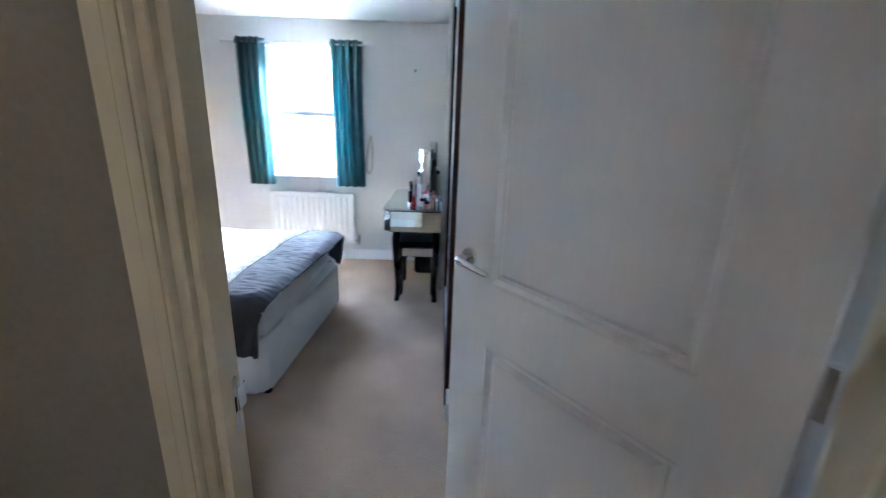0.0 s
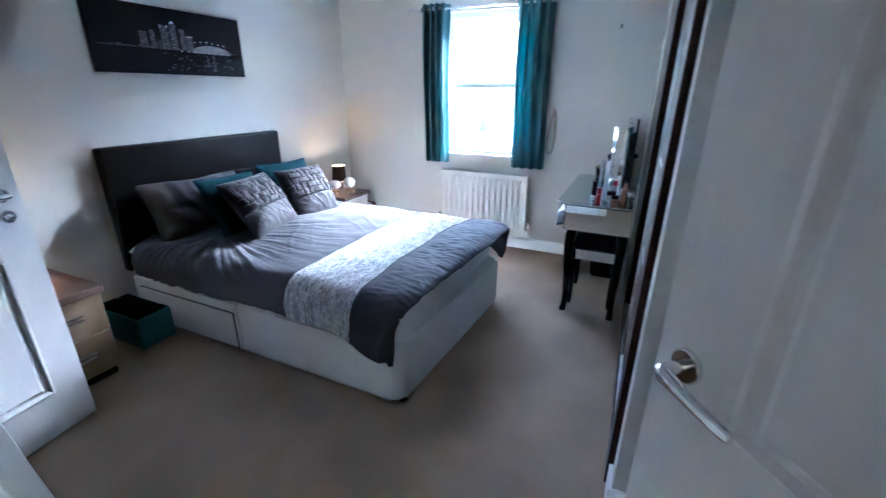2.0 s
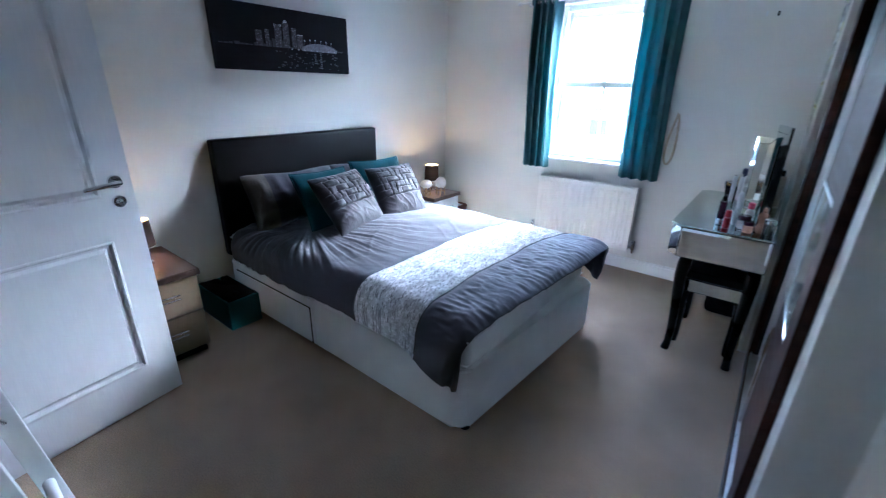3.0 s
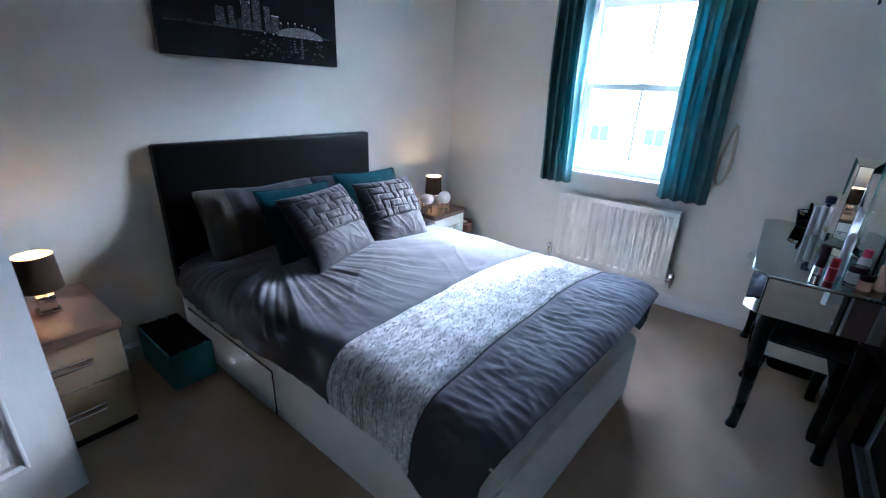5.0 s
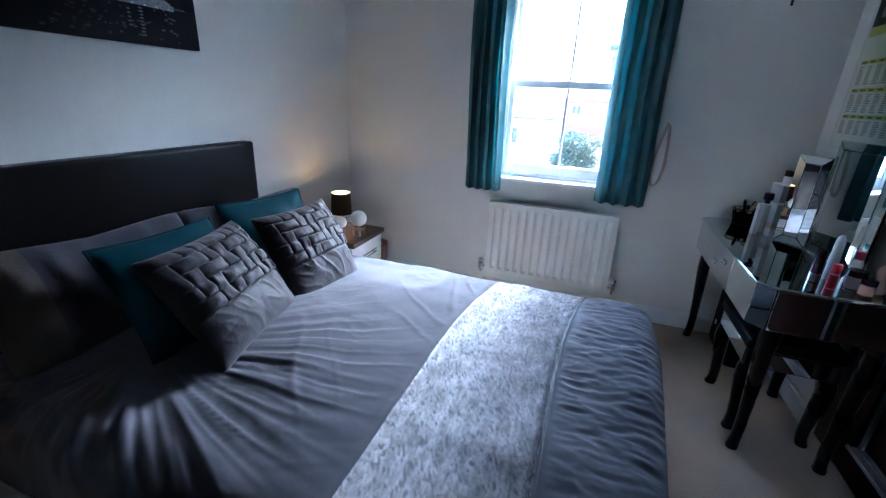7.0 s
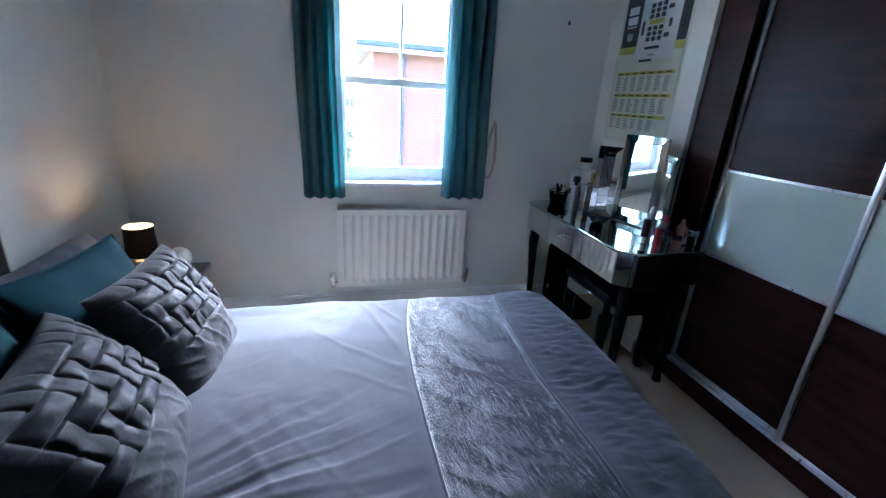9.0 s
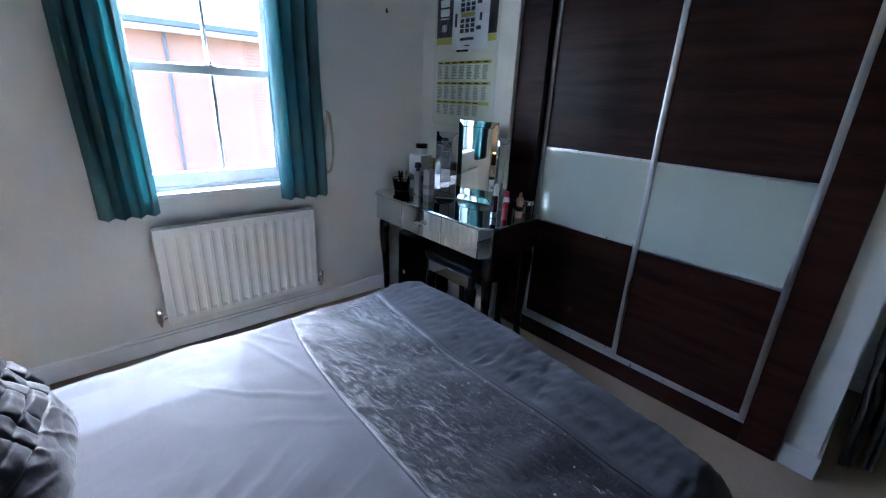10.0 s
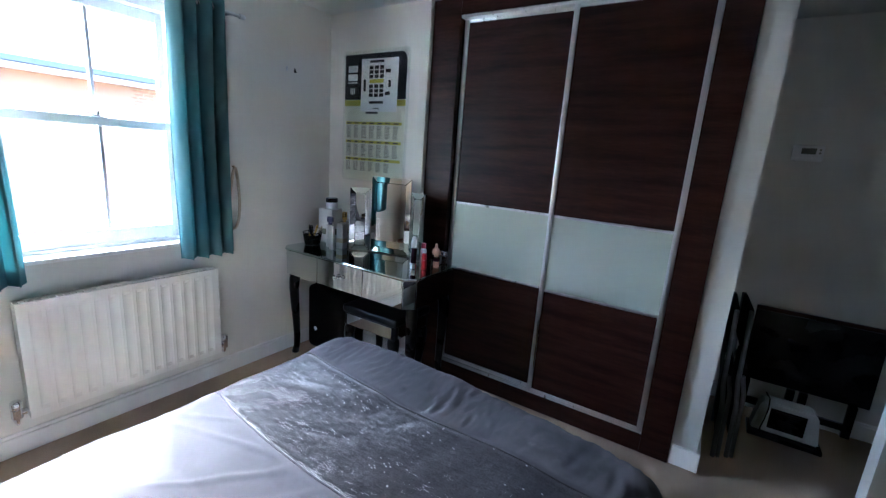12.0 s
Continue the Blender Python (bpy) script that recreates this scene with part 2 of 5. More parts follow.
bx(bm, D2B, D1A, SY - 0.08, SY, 0, CZ), bx(bm, D1B, 1.1, SY - 0.08, SY, 0, CZ), bx(bm, D2A, D2B, SY - 0.08, SY, DH, CZ), bx(bm, D1A, D1B, SY - 0.08, SY, DH, CZ)
setting("wall_south", bm, M_WALL, "white painted wall with two doorways", "wall")
# landing and the next room
# thin taupe skin, darker than the other landing walls
M_TAUPEWALL = mat("landing_wall_taupe", (0.34, 0.30, 0.245), 0.75, var=0.03, scale=2, bump=0.12, bscale=160)
bm = box(-0.9, D1A - 0.026, SY - 0.082, SY - 0.08, 0, CZ)
bx(bm, D1B + 0.026, 1.1, SY - 0.082, SY - 0.08, 0, CZ), bx(bm, D1A - 0.026, D1B + 0.026, SY - 0.082, SY - 0.08, DH + 0.052, CZ)
setting("wall_landing_north", bm, M_TAUPEWALL, "darker taupe landing side of the doorway wall", "wall")
setting("wall_landing_west", box(-1.0, -0.9, -1.2, SY - 0.08, 0, CZ), M_WALL, "plain painted landing wall", "wall")
setting("wall_landing_east", box(1.1, 1.22, -1.2, SY - 0.08, 0, CZ), M_WALL, "plain painted landing wall", "wall")
setting("wall_landing_south", box(-3.0, 1.22, -1.3, -1.2, 0, CZ), M_WALL, "plain painted landing wall", "wall")
setting("wall_next_room", box(-3.0, WX - 0.12, -1.2, SY - 0.08, 0, CZ), M_WALL, "plain painted wall of the next room", "wall")


def skirting(name, x0, x1, y0, y1):
    bm = box(x0, x1, y0, y1, 0, 0.085)
    sx, sy = (0.004, 0) if abs(x1 - x0) < abs(y1 - y0) else (0, 0.004)
    bx(bm, x0 + sx, x1 - sx, y0 + sy, y1 - sy, 0.085, 0.105, 0.003, 1)
    setting(name, bm, M_GLOSS, "white gloss painted skirting board", "baseboard")


skirting("baseboard_west", WX, WX + 0.016, SY, WY)
skirting("baseboard_north", WX + 0.016, EX - 0.056, WY - 0.016, WY)
skirting("baseboard_east", EX - 0.056, EX - 0.04, 4.0, WY)
skirting("baseboard_recess", 1.084, 1.1, SY, 2.277)
skirting("baseboard_south", D2B + 0.06, D1A - 0.07, SY, SY + 0.016)
bm = box(EX - 0.004, EX + 0.012, 2.278, 2.404, 0, 0.105, 0.004, 1)
bx(bm, EX + 0.012, 1.08, 2.279, 2.295, 0, 0.104, 0.003, 1)
setting("baseboard_pier", bm, M_GLOSS, "white gloss skirting round the wall end", "baseboard")


def door_frame(name, xa, xb, material, stop_y):
    """Lining, stops and architraves of a doorway in the south wall."""
    y0, y1 = SY - 0.08, SY
    bm = bmesh.new()
    for x0, x1 in ((xa, xa + 0.026), (xb - 0.026, xb)):
        bx(bm, x0, x1, y0 - 0.002, y1 + 0.002, 0, DH, 0.002, 1)
    bx(bm, xa + 0.026, xb - 0.026, y0 - 0.002, y1 + 0.002, DH - 0.026, DH, 0.002, 1)
    for x0, x1 in ((xa + 0.026, xa + 0.038), (xb - 0.038, xb - 0.026)):
        bx(bm, x0, x1, stop_y - 0.034, stop_y, 0, DH - 0.026, 0.003, 1)
    bx(bm, xa + 0.038, xb - 0.038, stop_y - 0.034, stop_y, DH - 0.038, DH - 0.026, 0.003, 1)
    for ya, yb, s in ((y0 - 0.018, y0 - 0.002, -1), (y1 + 0.002, y1 + 0.018, 1)):
        for x0, x1, d in ((xa - 0.024, xa + 0.016, 1), (xb - 0.016, xb + 0.024, -1)):
            bx(bm, x0, x1, ya, yb, 0, DH + 0.05, 0.004, 2)
            xm = x0 + 0.022 if d > 0 else x0 + 0.004
            bx(bm, xm, xm + 0.014, ya - 0.004 if s < 0 else yb, ya if s < 0 else yb + 0.004, 0, DH + 0.0, 0.003, 2)
        bx(bm, xa + 0.016, xb - 0.016, ya, yb, DH - 0.016, DH + 0.05, 0.004, 2)
    return setting(name, bm, material, "gloss painted door lining with moulded architraves", "door frame")


lining = door_frame("trim_door_1", D1A, D1B, M_CREAM, SY - 0.037)
door_frame("trim_door_2", D2A, D2B, M_GLOSS, SY - 0.037)
plate = part("strike_plate", bx(box(D1A + 0.026, D1A + 0.0275, SY - 0.036, SY - 0.010, 0.985, 1.065, 0.0007, 1), D1A + 0.026, D1A + 0.0285, SY - 0.012, SY + 0.010, 1.010, 1.045, 0.0008, 1), M_CHROME, lining, "worn chrome strike plate")
# no hole is cut: a dark patch paints the shade inside it
part("latch_hole_shade", box(D1A + 0.0276, D1A + 0.0279, SY - 0.030, SY - 0.016, 1.014, 1.036), M_DARK, plate, "dark patch painted as the shade in the latch hole")


def leaf(w, h, t, panels):
    """A moulded door leaf from x 0 to w, y 0 to t, z 0 to h, with sunk panels on both faces."""
    bm = bmesh.new()
    x0, x1 = panels[0][0], panels[0][1]
    zs = [0] + [z for p in panels for z in (p[2], p[3])] + [h]
    for y, s in ((0, 1), (t, -1)):
        def quad(a, b, c, d):
            bm.faces.new([bm.verts.new((x, y, z)) for x, z in ((a, c), (b, c), (b, d), (a, d))])
        quad(0, x0, 0, h), quad(x1, w, 0, h)
        for i in range(0, len(zs), 2):
            quad(x0, x1, zs[i], zs[i + 1])
        for pa, pb, za, zb in panels:
            rings = []
            for inset, depth in ((0, 0), (0.004, -0.003), (0.010, -0.003), (0.018, 0.010), (0.027, 0.012), (0.040, 0.003), (0.048, 0.003)):
                rings.append([bm.verts.new((x, y + s * depth, z)) for x, z in ((pa + inset, za + inset), (pb - inset, za + inset), (pb - inset, zb - inset), (pa + inset, zb - inset))])
            for a, b in zip(rings, rings[1:]):
                for k in range(4):
                    bm.faces.new((a[k], a[(k + 1) % 4], b[(k + 1) % 4], b[k]))
            bm.faces.new(rings[-1])
    for a, b in (((0, 0), (w, 0)), ((w, 0), (w, h)), ((w, h), (0, h)), ((0, h), (0, 0))):
        bm.faces.new([bm.verts.new(p) for p in ((a[0], 0, a[1]), (b[0], 0, b[1]), (b[0], t, b[1]), (a[0], t, a[1]))])
    bmesh.ops.remove_doubles(bm, verts=bm.verts, dist=0.0001)
    return bm


def door(name, m, w, label, lock, stile=0.118):
    ob = thing(name, m, label, "door")
    ob["kind"] = "structure"
    t = 0.036
    part("leaf", leaf(w, 1.98, t, [(stile, w - stile, 0.19, 0.80), (stile, w - stile, 0.98, 1.865)]), M_DOOR, ob, "", 25)
    xr = w - 0.062
    for y, s in ((0, -1), (t, 1)):
        handle = part("door_handle", moved(tube(tube(bmesh.new(), [(0, 0, 0), (0, s * 0.03, 0), (0, s * 0.045, 0), (-0.012, s * 0.052, 0), (-0.05, s * 0.053, -0.002), (-0.115, s * 0.05, -0.008), (-0.125, s * 0.049, -0.009)],
                      [0.010, 0.010, 0.0105, 0.0108, 0.0098, 0.0085, 0.006], 12), [(0, 0, 0), (0, s * 0.006, 0)], 0.0125, 20), Matrix.Translation((xr, y, 1.035))), M_CHROME, ob, "polished chrome lever handle")
        part("rose", moved(lathe(bmesh.new(), [(0.0265, 0), (0.0265, 0.006), (0.024, 0.009), (0.0, 0.0095)], seg=28), pose(xr, y, 1.035, 90 if s < 0 else -90)), M_CHROME, handle, "round chrome rose")
        if lock:
            turn = part("thumb_turn", moved(lathe(bmesh.new(), [(0.0255, 0), (0.0255, 0.006), (0.023, 0.009), (0.011, 0.0095), (0.010, 0.020), (0.0, 0.021)], seg=28), pose(xr, y, 0.955, 90 if s < 0 else -90)), M_CHROME, ob, "round chrome thumb turn")
    part("latch_plate", box(w - 0.0002, w + 0.0012, t / 2 - 0.011, t / 2 + 0.011, 0.95, 1.12), M_CHROME, ob, "chrome latch plate")
    for z in (0.22, 0.98, 1.74):
        part("hinge", cyl(box(-0.016, 0.0, 0.0, 0.004, z, z + 0.09), (-0.009, -0.005, z), (-0.009, -0.005, z + 0.09), 0.0075, seg=10), M_CHROME, ob, "brushed steel hinge")
    return ob


# hinge places and the turn of each leaf; local x runs from the hinge to the free edge
door("door_1", pose(0.6556, 1.0773, 0.012, 0, 0, 126.6), 0.818, "open white moulded two-panel bedroom door with chrome lever", False, 0.145)
door("door_2", pose(-1.937, 1.066, 0.012, 0, 0, 99.1), 0.746, "open white moulded two-panel door beside the bedside cabinet", True)

# ---- window ----
win = thing("window_1", pose(0, 0, 0), "white sash window with slim glazing bars between teal curtains", "window")
win["kind"] = "structure"
GY = WY + 0.075
bm = bmesh.new()
bx(bm, VX0, VX0 + 0.035, GY - 0.01, GY + 0.09, VZ0, VZ1, 0.004), bx(bm, VX1 - 0.035, VX1, GY - 0.01, GY + 0.09, VZ0, VZ1, 0.004)
bx(bm, VX0 + 0.035, VX1 - 0.035, GY - 0.01, GY + 0.09, VZ1 - 0.045, VZ1, 0.004), bx(bm, VX0 + 0.035, VX1 - 0.035, GY - 0.01, GY + 0.09, VZ0, VZ0 + 0.03, 0.004)
part("window_frame", bm, M_UPVC, win)
MX = -1.222
for name, y, za, zb, low, top in (("lower_sash", GY, VZ0 + 0.03, 1.487, 0.07, 0.042), ("upper_sash", GY + 0.042, 1.452, VZ1 - 0.045, 0.04, 0.05)):
    bm = bmesh.new()
    xa, xb = VX0 + 0.035, VX1 - 0.035
    bx(bm, xa, xa + 0.03, y, y + 0.036, za, zb, 0.004), bx(bm, xb - 0.03, xb, y, y + 0.036, za, zb, 0.004)
    bx(bm, xa + 0.03, xb - 0.03, y, y + 0.036, za, za + low, 0.004), bx(bm, xa + 0.03, xb - 0.03, y, y + 0.036, zb - top, zb, 0.004)
    sash = part(name, bm, M_UPVC, win)
    part("glazing_bar", box(MX - 0.008, MX + 0.008, y + 0.006, y + 0.030, za + low, zb - top, 0.003), M_UPVC, sash)
    for x0, x1 in ((xa + 0.03, MX - 0.008), (MX + 0.008, xb - 0.03)):
        pane = part("pane", box(x0, x1, y + 0.016, y + 0.020, za + low, zb - top), M_PANE, sash, "", 0)
        pane.visible_shadow = False
part("window_sill", box(VX0 - 0.04, VX1 + 0.04, WY - 0.035, GY - 0.011, VZ0 - 0.008, VZ0 + 0.014, 0.006), M_GLOSS, win, "white gloss painted sill board")
part("sash_lock", cyl(box(MX - 0.03, MX + 0.03, GY + 0.004, GY + 0.030, 1.487, 1.495, 0.002), (MX, GY + 0.015, 1.495), (MX, GY + 0.015, 1.509), 0.009, seg=12), M_CHROME, win, "small metal sash catch")

pole = thing("curtain_pole", pose(-1.275, WY - 0.085, 2.075), "thin brushed metal curtain pole with small finials", "curtain pole")
part("rod", cyl(bmesh.new(), (-0.66, 0, 0), (0.66, 0, 0), 0.009, seg=14), M_ALU, pole)
for s in (-1, 1):
    part("finial", moved(lathe(bmesh.new(), [(0.009, 0), (0.013, 0.004), (0.013, 0.028), (0.010, 0.034), (0.0, 0.036)], seg=16), pose(s * 0.66, 0, 0, 0, s * 90)), M_ALU, pole)
    part("bracket", cyl(cyl(bmesh.new(), (s * 0.615, 0, 0), (s * 0.615, 0.08, 0), 0.007, seg=10), (s * 0.615, 0.076, 0), (s * 0.615, 0.0835, 0), 0.022, seg=16), M_ALU, pole)


def curtain(x0, x1, folds, seed, flare, label):
    rng = random.Random(seed)
    ph, zt, zb = rng.random() * 6, 2.115, 0.782
    ob = thing("curtain", pose((x0 + x1) / 2, WY - 0.085, zb), label, "curtain", "curtains at the window")
    w = x1 - x0
    def f(u, v):
        k = 0.55 + 0.45 * v
        s = math.sin(2 * math.pi * folds * u + ph)
        wob = 0.25 * math.sin(2 * math.pi * (folds * 0.5) * u + 1.3 + 2 * v)
        y = 0.042 * (0.6 + 0.5 * v) * (s + wob * (1 - v)) + 0.008 * math.sin(5 * v + 9 * u)
        x = (u - 0.5) * w * (1 + flare * (1 - v)) + 0.012 * math.sin(4 * v + ph) * (1 - v) + 0.01 * math.sin(2 * math.pi * folds * 2 * u + ph) * k
        return (x, min(max(y, -0.06), 0.055), v * (zt - zb) + 0.006 * math.sin(2 * math.pi * folds * u) * (1 - v))
    bm = bmesh.new()
    sheet(bm, folds * 14, 36, f)
    cl = part("cloth", bm, M_CURTAIN, ob, "", 80)
    md = cl.modifiers.new("thickness", "SOLIDIFY")
    md.thickness, md.offset = 0.0022, 0
    bm = bmesh.new()
    sheet(bm, folds * 14, 2, lambda u, v: tuple(a + b for a, b in zip(f(u, v * 0.045), (0, -0.0022, 0.002))))
    part("hem", bm, M_CURTAIN, ob, "", 80)
    for i in range(folds * 2):
        u = (i + 0.5) / (folds * 2)
        x, y, _ = f(u, 1)
        part("eyelet", moved(lathe(bmesh.new(), [(0.014, -0.003), (0.023, -0.0035), (0.025, 0), (0.023, 0.0035), (0.014, 0.003)], seg=18), pose(x, 0, 2.075 - zb, 0, 90, 25 if i % 2 else -25)), M_CHROME, ob, "metal curtain eyelet")
    return ob


curtain(-1.83, -1.595, 4, 3, 0.04, "teal eyelet curtain drawn to one side of the window")
curtain(-0.975, -0.695, 4, 8, 0.05, "teal eyelet curtain drawn aside with its lit edge towards the glass")

cord = thing("blind_cord", pose(-0.63, WY, 1.27), "cream looped cord hanging beside the curtain", "cord")
part("loop", tube(bmesh.new(), [(0, -0.012, 0)] + [(0.008 + 0.042 * math.sin(a) * (0.35 + 0.65 * (1 - math.cos(a)) / 2) - 0.02 * (1 - math.cos(a)) / 2, -0.014 - 0.004 * math.sin(a), -0.18 * (1 - math.cos(a))) for a in [2 * math.pi * i / 28 for i in range(1, 28)]] + [(0.002, -0.012, 0)], 0.0085, 8), M_CORD, cord)
part("hook", cyl(bmesh.new(), (0, 0, 0.005), (0, -0.02, 0.008), 0.005, seg=10), M_CORD, cord)
nail = thing("picture_hook", pose(-0.25, WY, 1.89), "small bare metal picture hook on the wall", "hook")
part("plate", box(-0.005, 0.005, -0.004, 0, -0.014, 0.014, 0.001), M_ALU, nail)
part("pin", cyl(bmesh.new(), (0, 0, 0.004), (0, -0.016, 0.008), 0.002, seg=8), M_ALU, nail)

# ---- radiator ----
RX0, RX1, RZ0, RZ1 = -1.628, -0.788, 0.183, 0.70
rad = thing("radiator", pose((RX0 + RX1) / 2, WY - 0.085, RZ0), "white enamelled convector radiator with vertical flutes under the window", "radiator")
rw, rh = (RX1 - RX0) / 2, RZ1 - RZ0
bm = bmesh.new()
n = 14
prof = []
for i in range(n):
    c = -rw + 0.03 + (i + 0.5) * (2 * rw - 0.06) / n
    p = (2 * rw - 0.06) / n
    prof += [(c + p * q, 0.0095 * math.cos(math.pi * q / 0.76) ** 0.7 if abs(q) < 0.38 else 0.0) for q in (-0.38, -0.33, -0.26, -0.16, 0.0, 0.16, 0.26, 0.33, 0.38)]
prof = [(-rw, 0.0)] + prof + [(rw, 0.0)]
rows = []
for z, k in ((0.0, 0), (0.03, 0), (0.045, 1), (rh - 0.045, 1), (rh - 0.03, 0), (rh, 0)):
    rows.append([bm.verts.new((x, d * k, z)) for x, d in prof])
for a, b in zip(rows, rows[1:]):
    for i in range(len(prof) - 1):
        bm.faces.new((a[i], a[i + 1], b[i + 1], b[i]))
part("front_panel", bm, M_RAD, rad, "", 25)
part("back_panel", box(-rw, rw, 0.045, 0.055, 0.0, rh, 0.003), M_RAD, rad)
for s in (-1, 1):
    part("side_cover", box(s * rw - (0 if s < 0 else 0.002), s * rw + (0.002 if s < 0 else 0), -0.002, 0.057, 0.004, rh + 0.004, 0.0008, 1), M_RAD, rad)
bm = box(-rw, rw, -0.003, 0.012, rh - 0.004, rh + 0.006, 0.003)
bx(bm, -rw, rw, 0.042, 0.057, rh - 0.004, rh + 0.006, 0.003)
for i in range(34):
    x = -rw + 0.02 + i * (2 * rw - 0.04) / 33
    bx(bm, x - 0.003, x + 0.003, 0.012, 0.042, rh + 0.0, rh + 0.003)
part("top_grille", bm, M_RAD, rad)
for s in (-1, 1):
    bm = cyl(bmesh.new(), (s * rw, 0.028, 0.035), (s * (rw + 0.035), 0.028, 0.035), 0.014, seg=12)
    cyl(bm, (s * (rw + 0.035), 0.028, 0.015), (s * (rw + 0.035), 0.028, 0.055), 0.019, seg=12)
    tube(bm, [(s * (rw + 0.035), 0.028, 0.016), (s * (rw + 0.035), 0.028, -0.006), (s * (rw + 0.035), 0.036, -0.016), (s * (rw + 0.035), 0.084, -0.018)], 0.0078, 12)
    valve = part("valve", bm, M_CHROME, rad, "chrome radiator valve and pipe")
    part("valve_cap", lathe(bmesh.new(), [(0.016, 0), (0.020, 0.004), (0.020, 0.030), (0.015, 0.038), (0, 0.039)], (s * (rw + 0.035), 0.028, 0.055), 16), M_CHROME, valve)
for x in (-0.25, 0.25):
    part("wall_bracket", box(x - 0.015, x + 0.015, 0.055, 0.085, 0.05, rh - 0.05), M_RAD, rad)

# ---- fitted wardrobe ----
ward = thing("wardrobe", pose(EX, 2.407, 0), "fitted dark wenge wardrobe with two sliding doors and pale glass bands", "wardrobe")
L = 3.998 - 2.407
part("side_panel", box(-0.012, 0.02, 0, 0.135, 0, CZ - 0.002, 0.001, 1), M_WENGE, ward)
part("side_panel", box(-0.012, 0.02, 1.405, L, 0, CZ - 0.002, 0.001, 1), M_WENGE, ward)
part("plinth", box(-0.010, 0.02, 0.135, 1.405, 0, 0.10, 0.001, 1), M_WENGE, ward)
part("head_panel", box(-0.010, 0.02, 0.135, 1.405, 2.205, CZ - 0.002, 0.001, 1), M_WENGE, ward)
part("carcass", bx(bx(box(0.08, 0.10, 0.0, L, 0, CZ - 0.002), 0.02, 0.08, 0.0, 0.02, 0, CZ - 0.004), 0.02, 0.08, L - 0.02, L, 0, CZ - 0.004), M_DARK, ward)
part("bottom_track", bx(bx(box(-0.004, 0.075, 0.135, 1.405, 0.10, 0.106), 0.0, 0.004, 0.135, 1.405, 0.106, 0.116), 0.034, 0.038, 0.135, 1.405, 0.106, 0.116), M_ALU, ward, "aluminium bottom track")
part("top_track", box(-0.004, 0.075, 0.135, 1.405, 2.190, 2.204), M_ALU, ward, "aluminium top track")
for ya, yb, xo in ((0.137, 0.767, 0.006), (0.737, 1.403, 0.04)):
    sd = part("sliding_door", box(xo + 0.010, xo + 0.016, ya + 0.01, yb - 0.01, 0.112, 2.189), M_DARK, ward, "sliding wardrobe door of dark wood with a pale glass band")
    for y0 in (ya, yb - 0.026):
        bm = box(xo - 0.006, xo + 0.022, y0, y0 + 0.026, 0.110, 2.190, 0.003, 2)
        bx(bm, xo - 0.009, xo - 0.0055, y0 + 0.008, y0 + 0.018, 0.112, 2.188, 0.001, 1)
        part("stile", bm, M_ALU, sd, "aluminium door profile")
    for z in (0.110, 0.724, 1.142, 2.174):
        part("rail", box(xo - 0.001, xo + 0.018, ya + 0.026, yb - 0.026, z, z + 0.013 if 0.2 < z < 2 else z + 0.016, 0.002, 1), M_ALU, sd, "aluminium door profile")
    part("lower_panel", box(xo + 0.003, xo + 0.010, ya + 0.026, yb - 0.026, 0.126, 0.724), M_WENGE, sd, "dark wenge wood panel")
    part("glass_band", box(xo + 0.002, xo + 0.010, ya + 0.026, yb - 0.026, 0.737, 1.142), M_FROST, sd, "pale green back-painted glass band")
    part("upper_panel", box(xo + 0.003, xo + 0.010, ya + 0.026, yb - 0.026, 1.155, 2.174), M_WENGE, sd, "dark wenge wood panel")

# ---- bed ----
BX0, BX1, BY0, BY1 = -2.68, -0.733, 2.415, 3.675


def rounded_slab(x0, x1, y0, y1, z0, z1, r, bevel):
    """A slab whose two corners at x1 are rounded in plan."""
    bm = bmesh.new()
    pts = [(x0, y1), (x0, y0)]
    for cy, a0 in ((y0 + r, -90), (y1 - r, 0)):
        pts += [(x1 - r + r * math.cos(radians(a0 + 11.25 * k)), cy + r * math.sin(radians(a0 + 11.25 * k))) for k in range(9)] if r else [(x1, y0 if a0 < 0 else y1)]
    lo, hi = [bm.verts.new((x, y, z0)) for x, y in pts], [bm.verts.new((x, y, z1)) for x, y in pts]
    caps = [bm.faces.new(lo[::-1]), bm.faces.new(hi)]
    for i in range(len(pts)):
        bm.faces.new((lo[i], lo[(i + 1) % len(pts)], hi[(i + 1) % len(pts)], hi[i]))
    bmesh.ops.bevel(bm, geom=[e for f in caps for e in f.edges], offset=bevel, segments=3, affect="EDGES")
    return bm


base = thing("divan_bed_base", pose((BX0 + BX1) / 2, (BY0 + BY1) / 2, 0), "white fabric divan bed base with drawers on the carpet", "bed base")
hl, hw = (BX1 - BX0) / 2, (BY1 - BY0) / 2
for s in (-1, 1):
    x0, x1 = (-hl, -0.089) if s < 0 else (-0.081, hl)
    half = rounded_slab(x0, x1, -hw, hw, 0.03, 0.335, 0.06 if s > 0 else 0.0, 0.012)
    for v in half.verts if s > 0 else ():
        v.co.x += 0.066 * v.co.y * (v.co.x - x0) / (x1 - x0)
    part("base_half", half, M_DIVAN, base, "white fabric-covered divan half")
for x0, x1, s in ((-hl + 0.06, -0.12, -1), (-hl + 0.06, -0.12, 1)):
    # dark plate behind the drawer paints the shade of its gap
    part("drawer_gap_shade", box(x0 - 0.007, x1 + 0.007, s * hw, s * (hw + 0.0035), 0.043, 0.272), M_DARK, base, "dark plate painted as shade in the gap round the drawer")
    part("drawer_front", box(x0, x1, s * hw - 0.010, s * hw + 0.010, 0.05, 0.265, 0.006, 2), M_DIVAN, base, "white fabric drawer front")
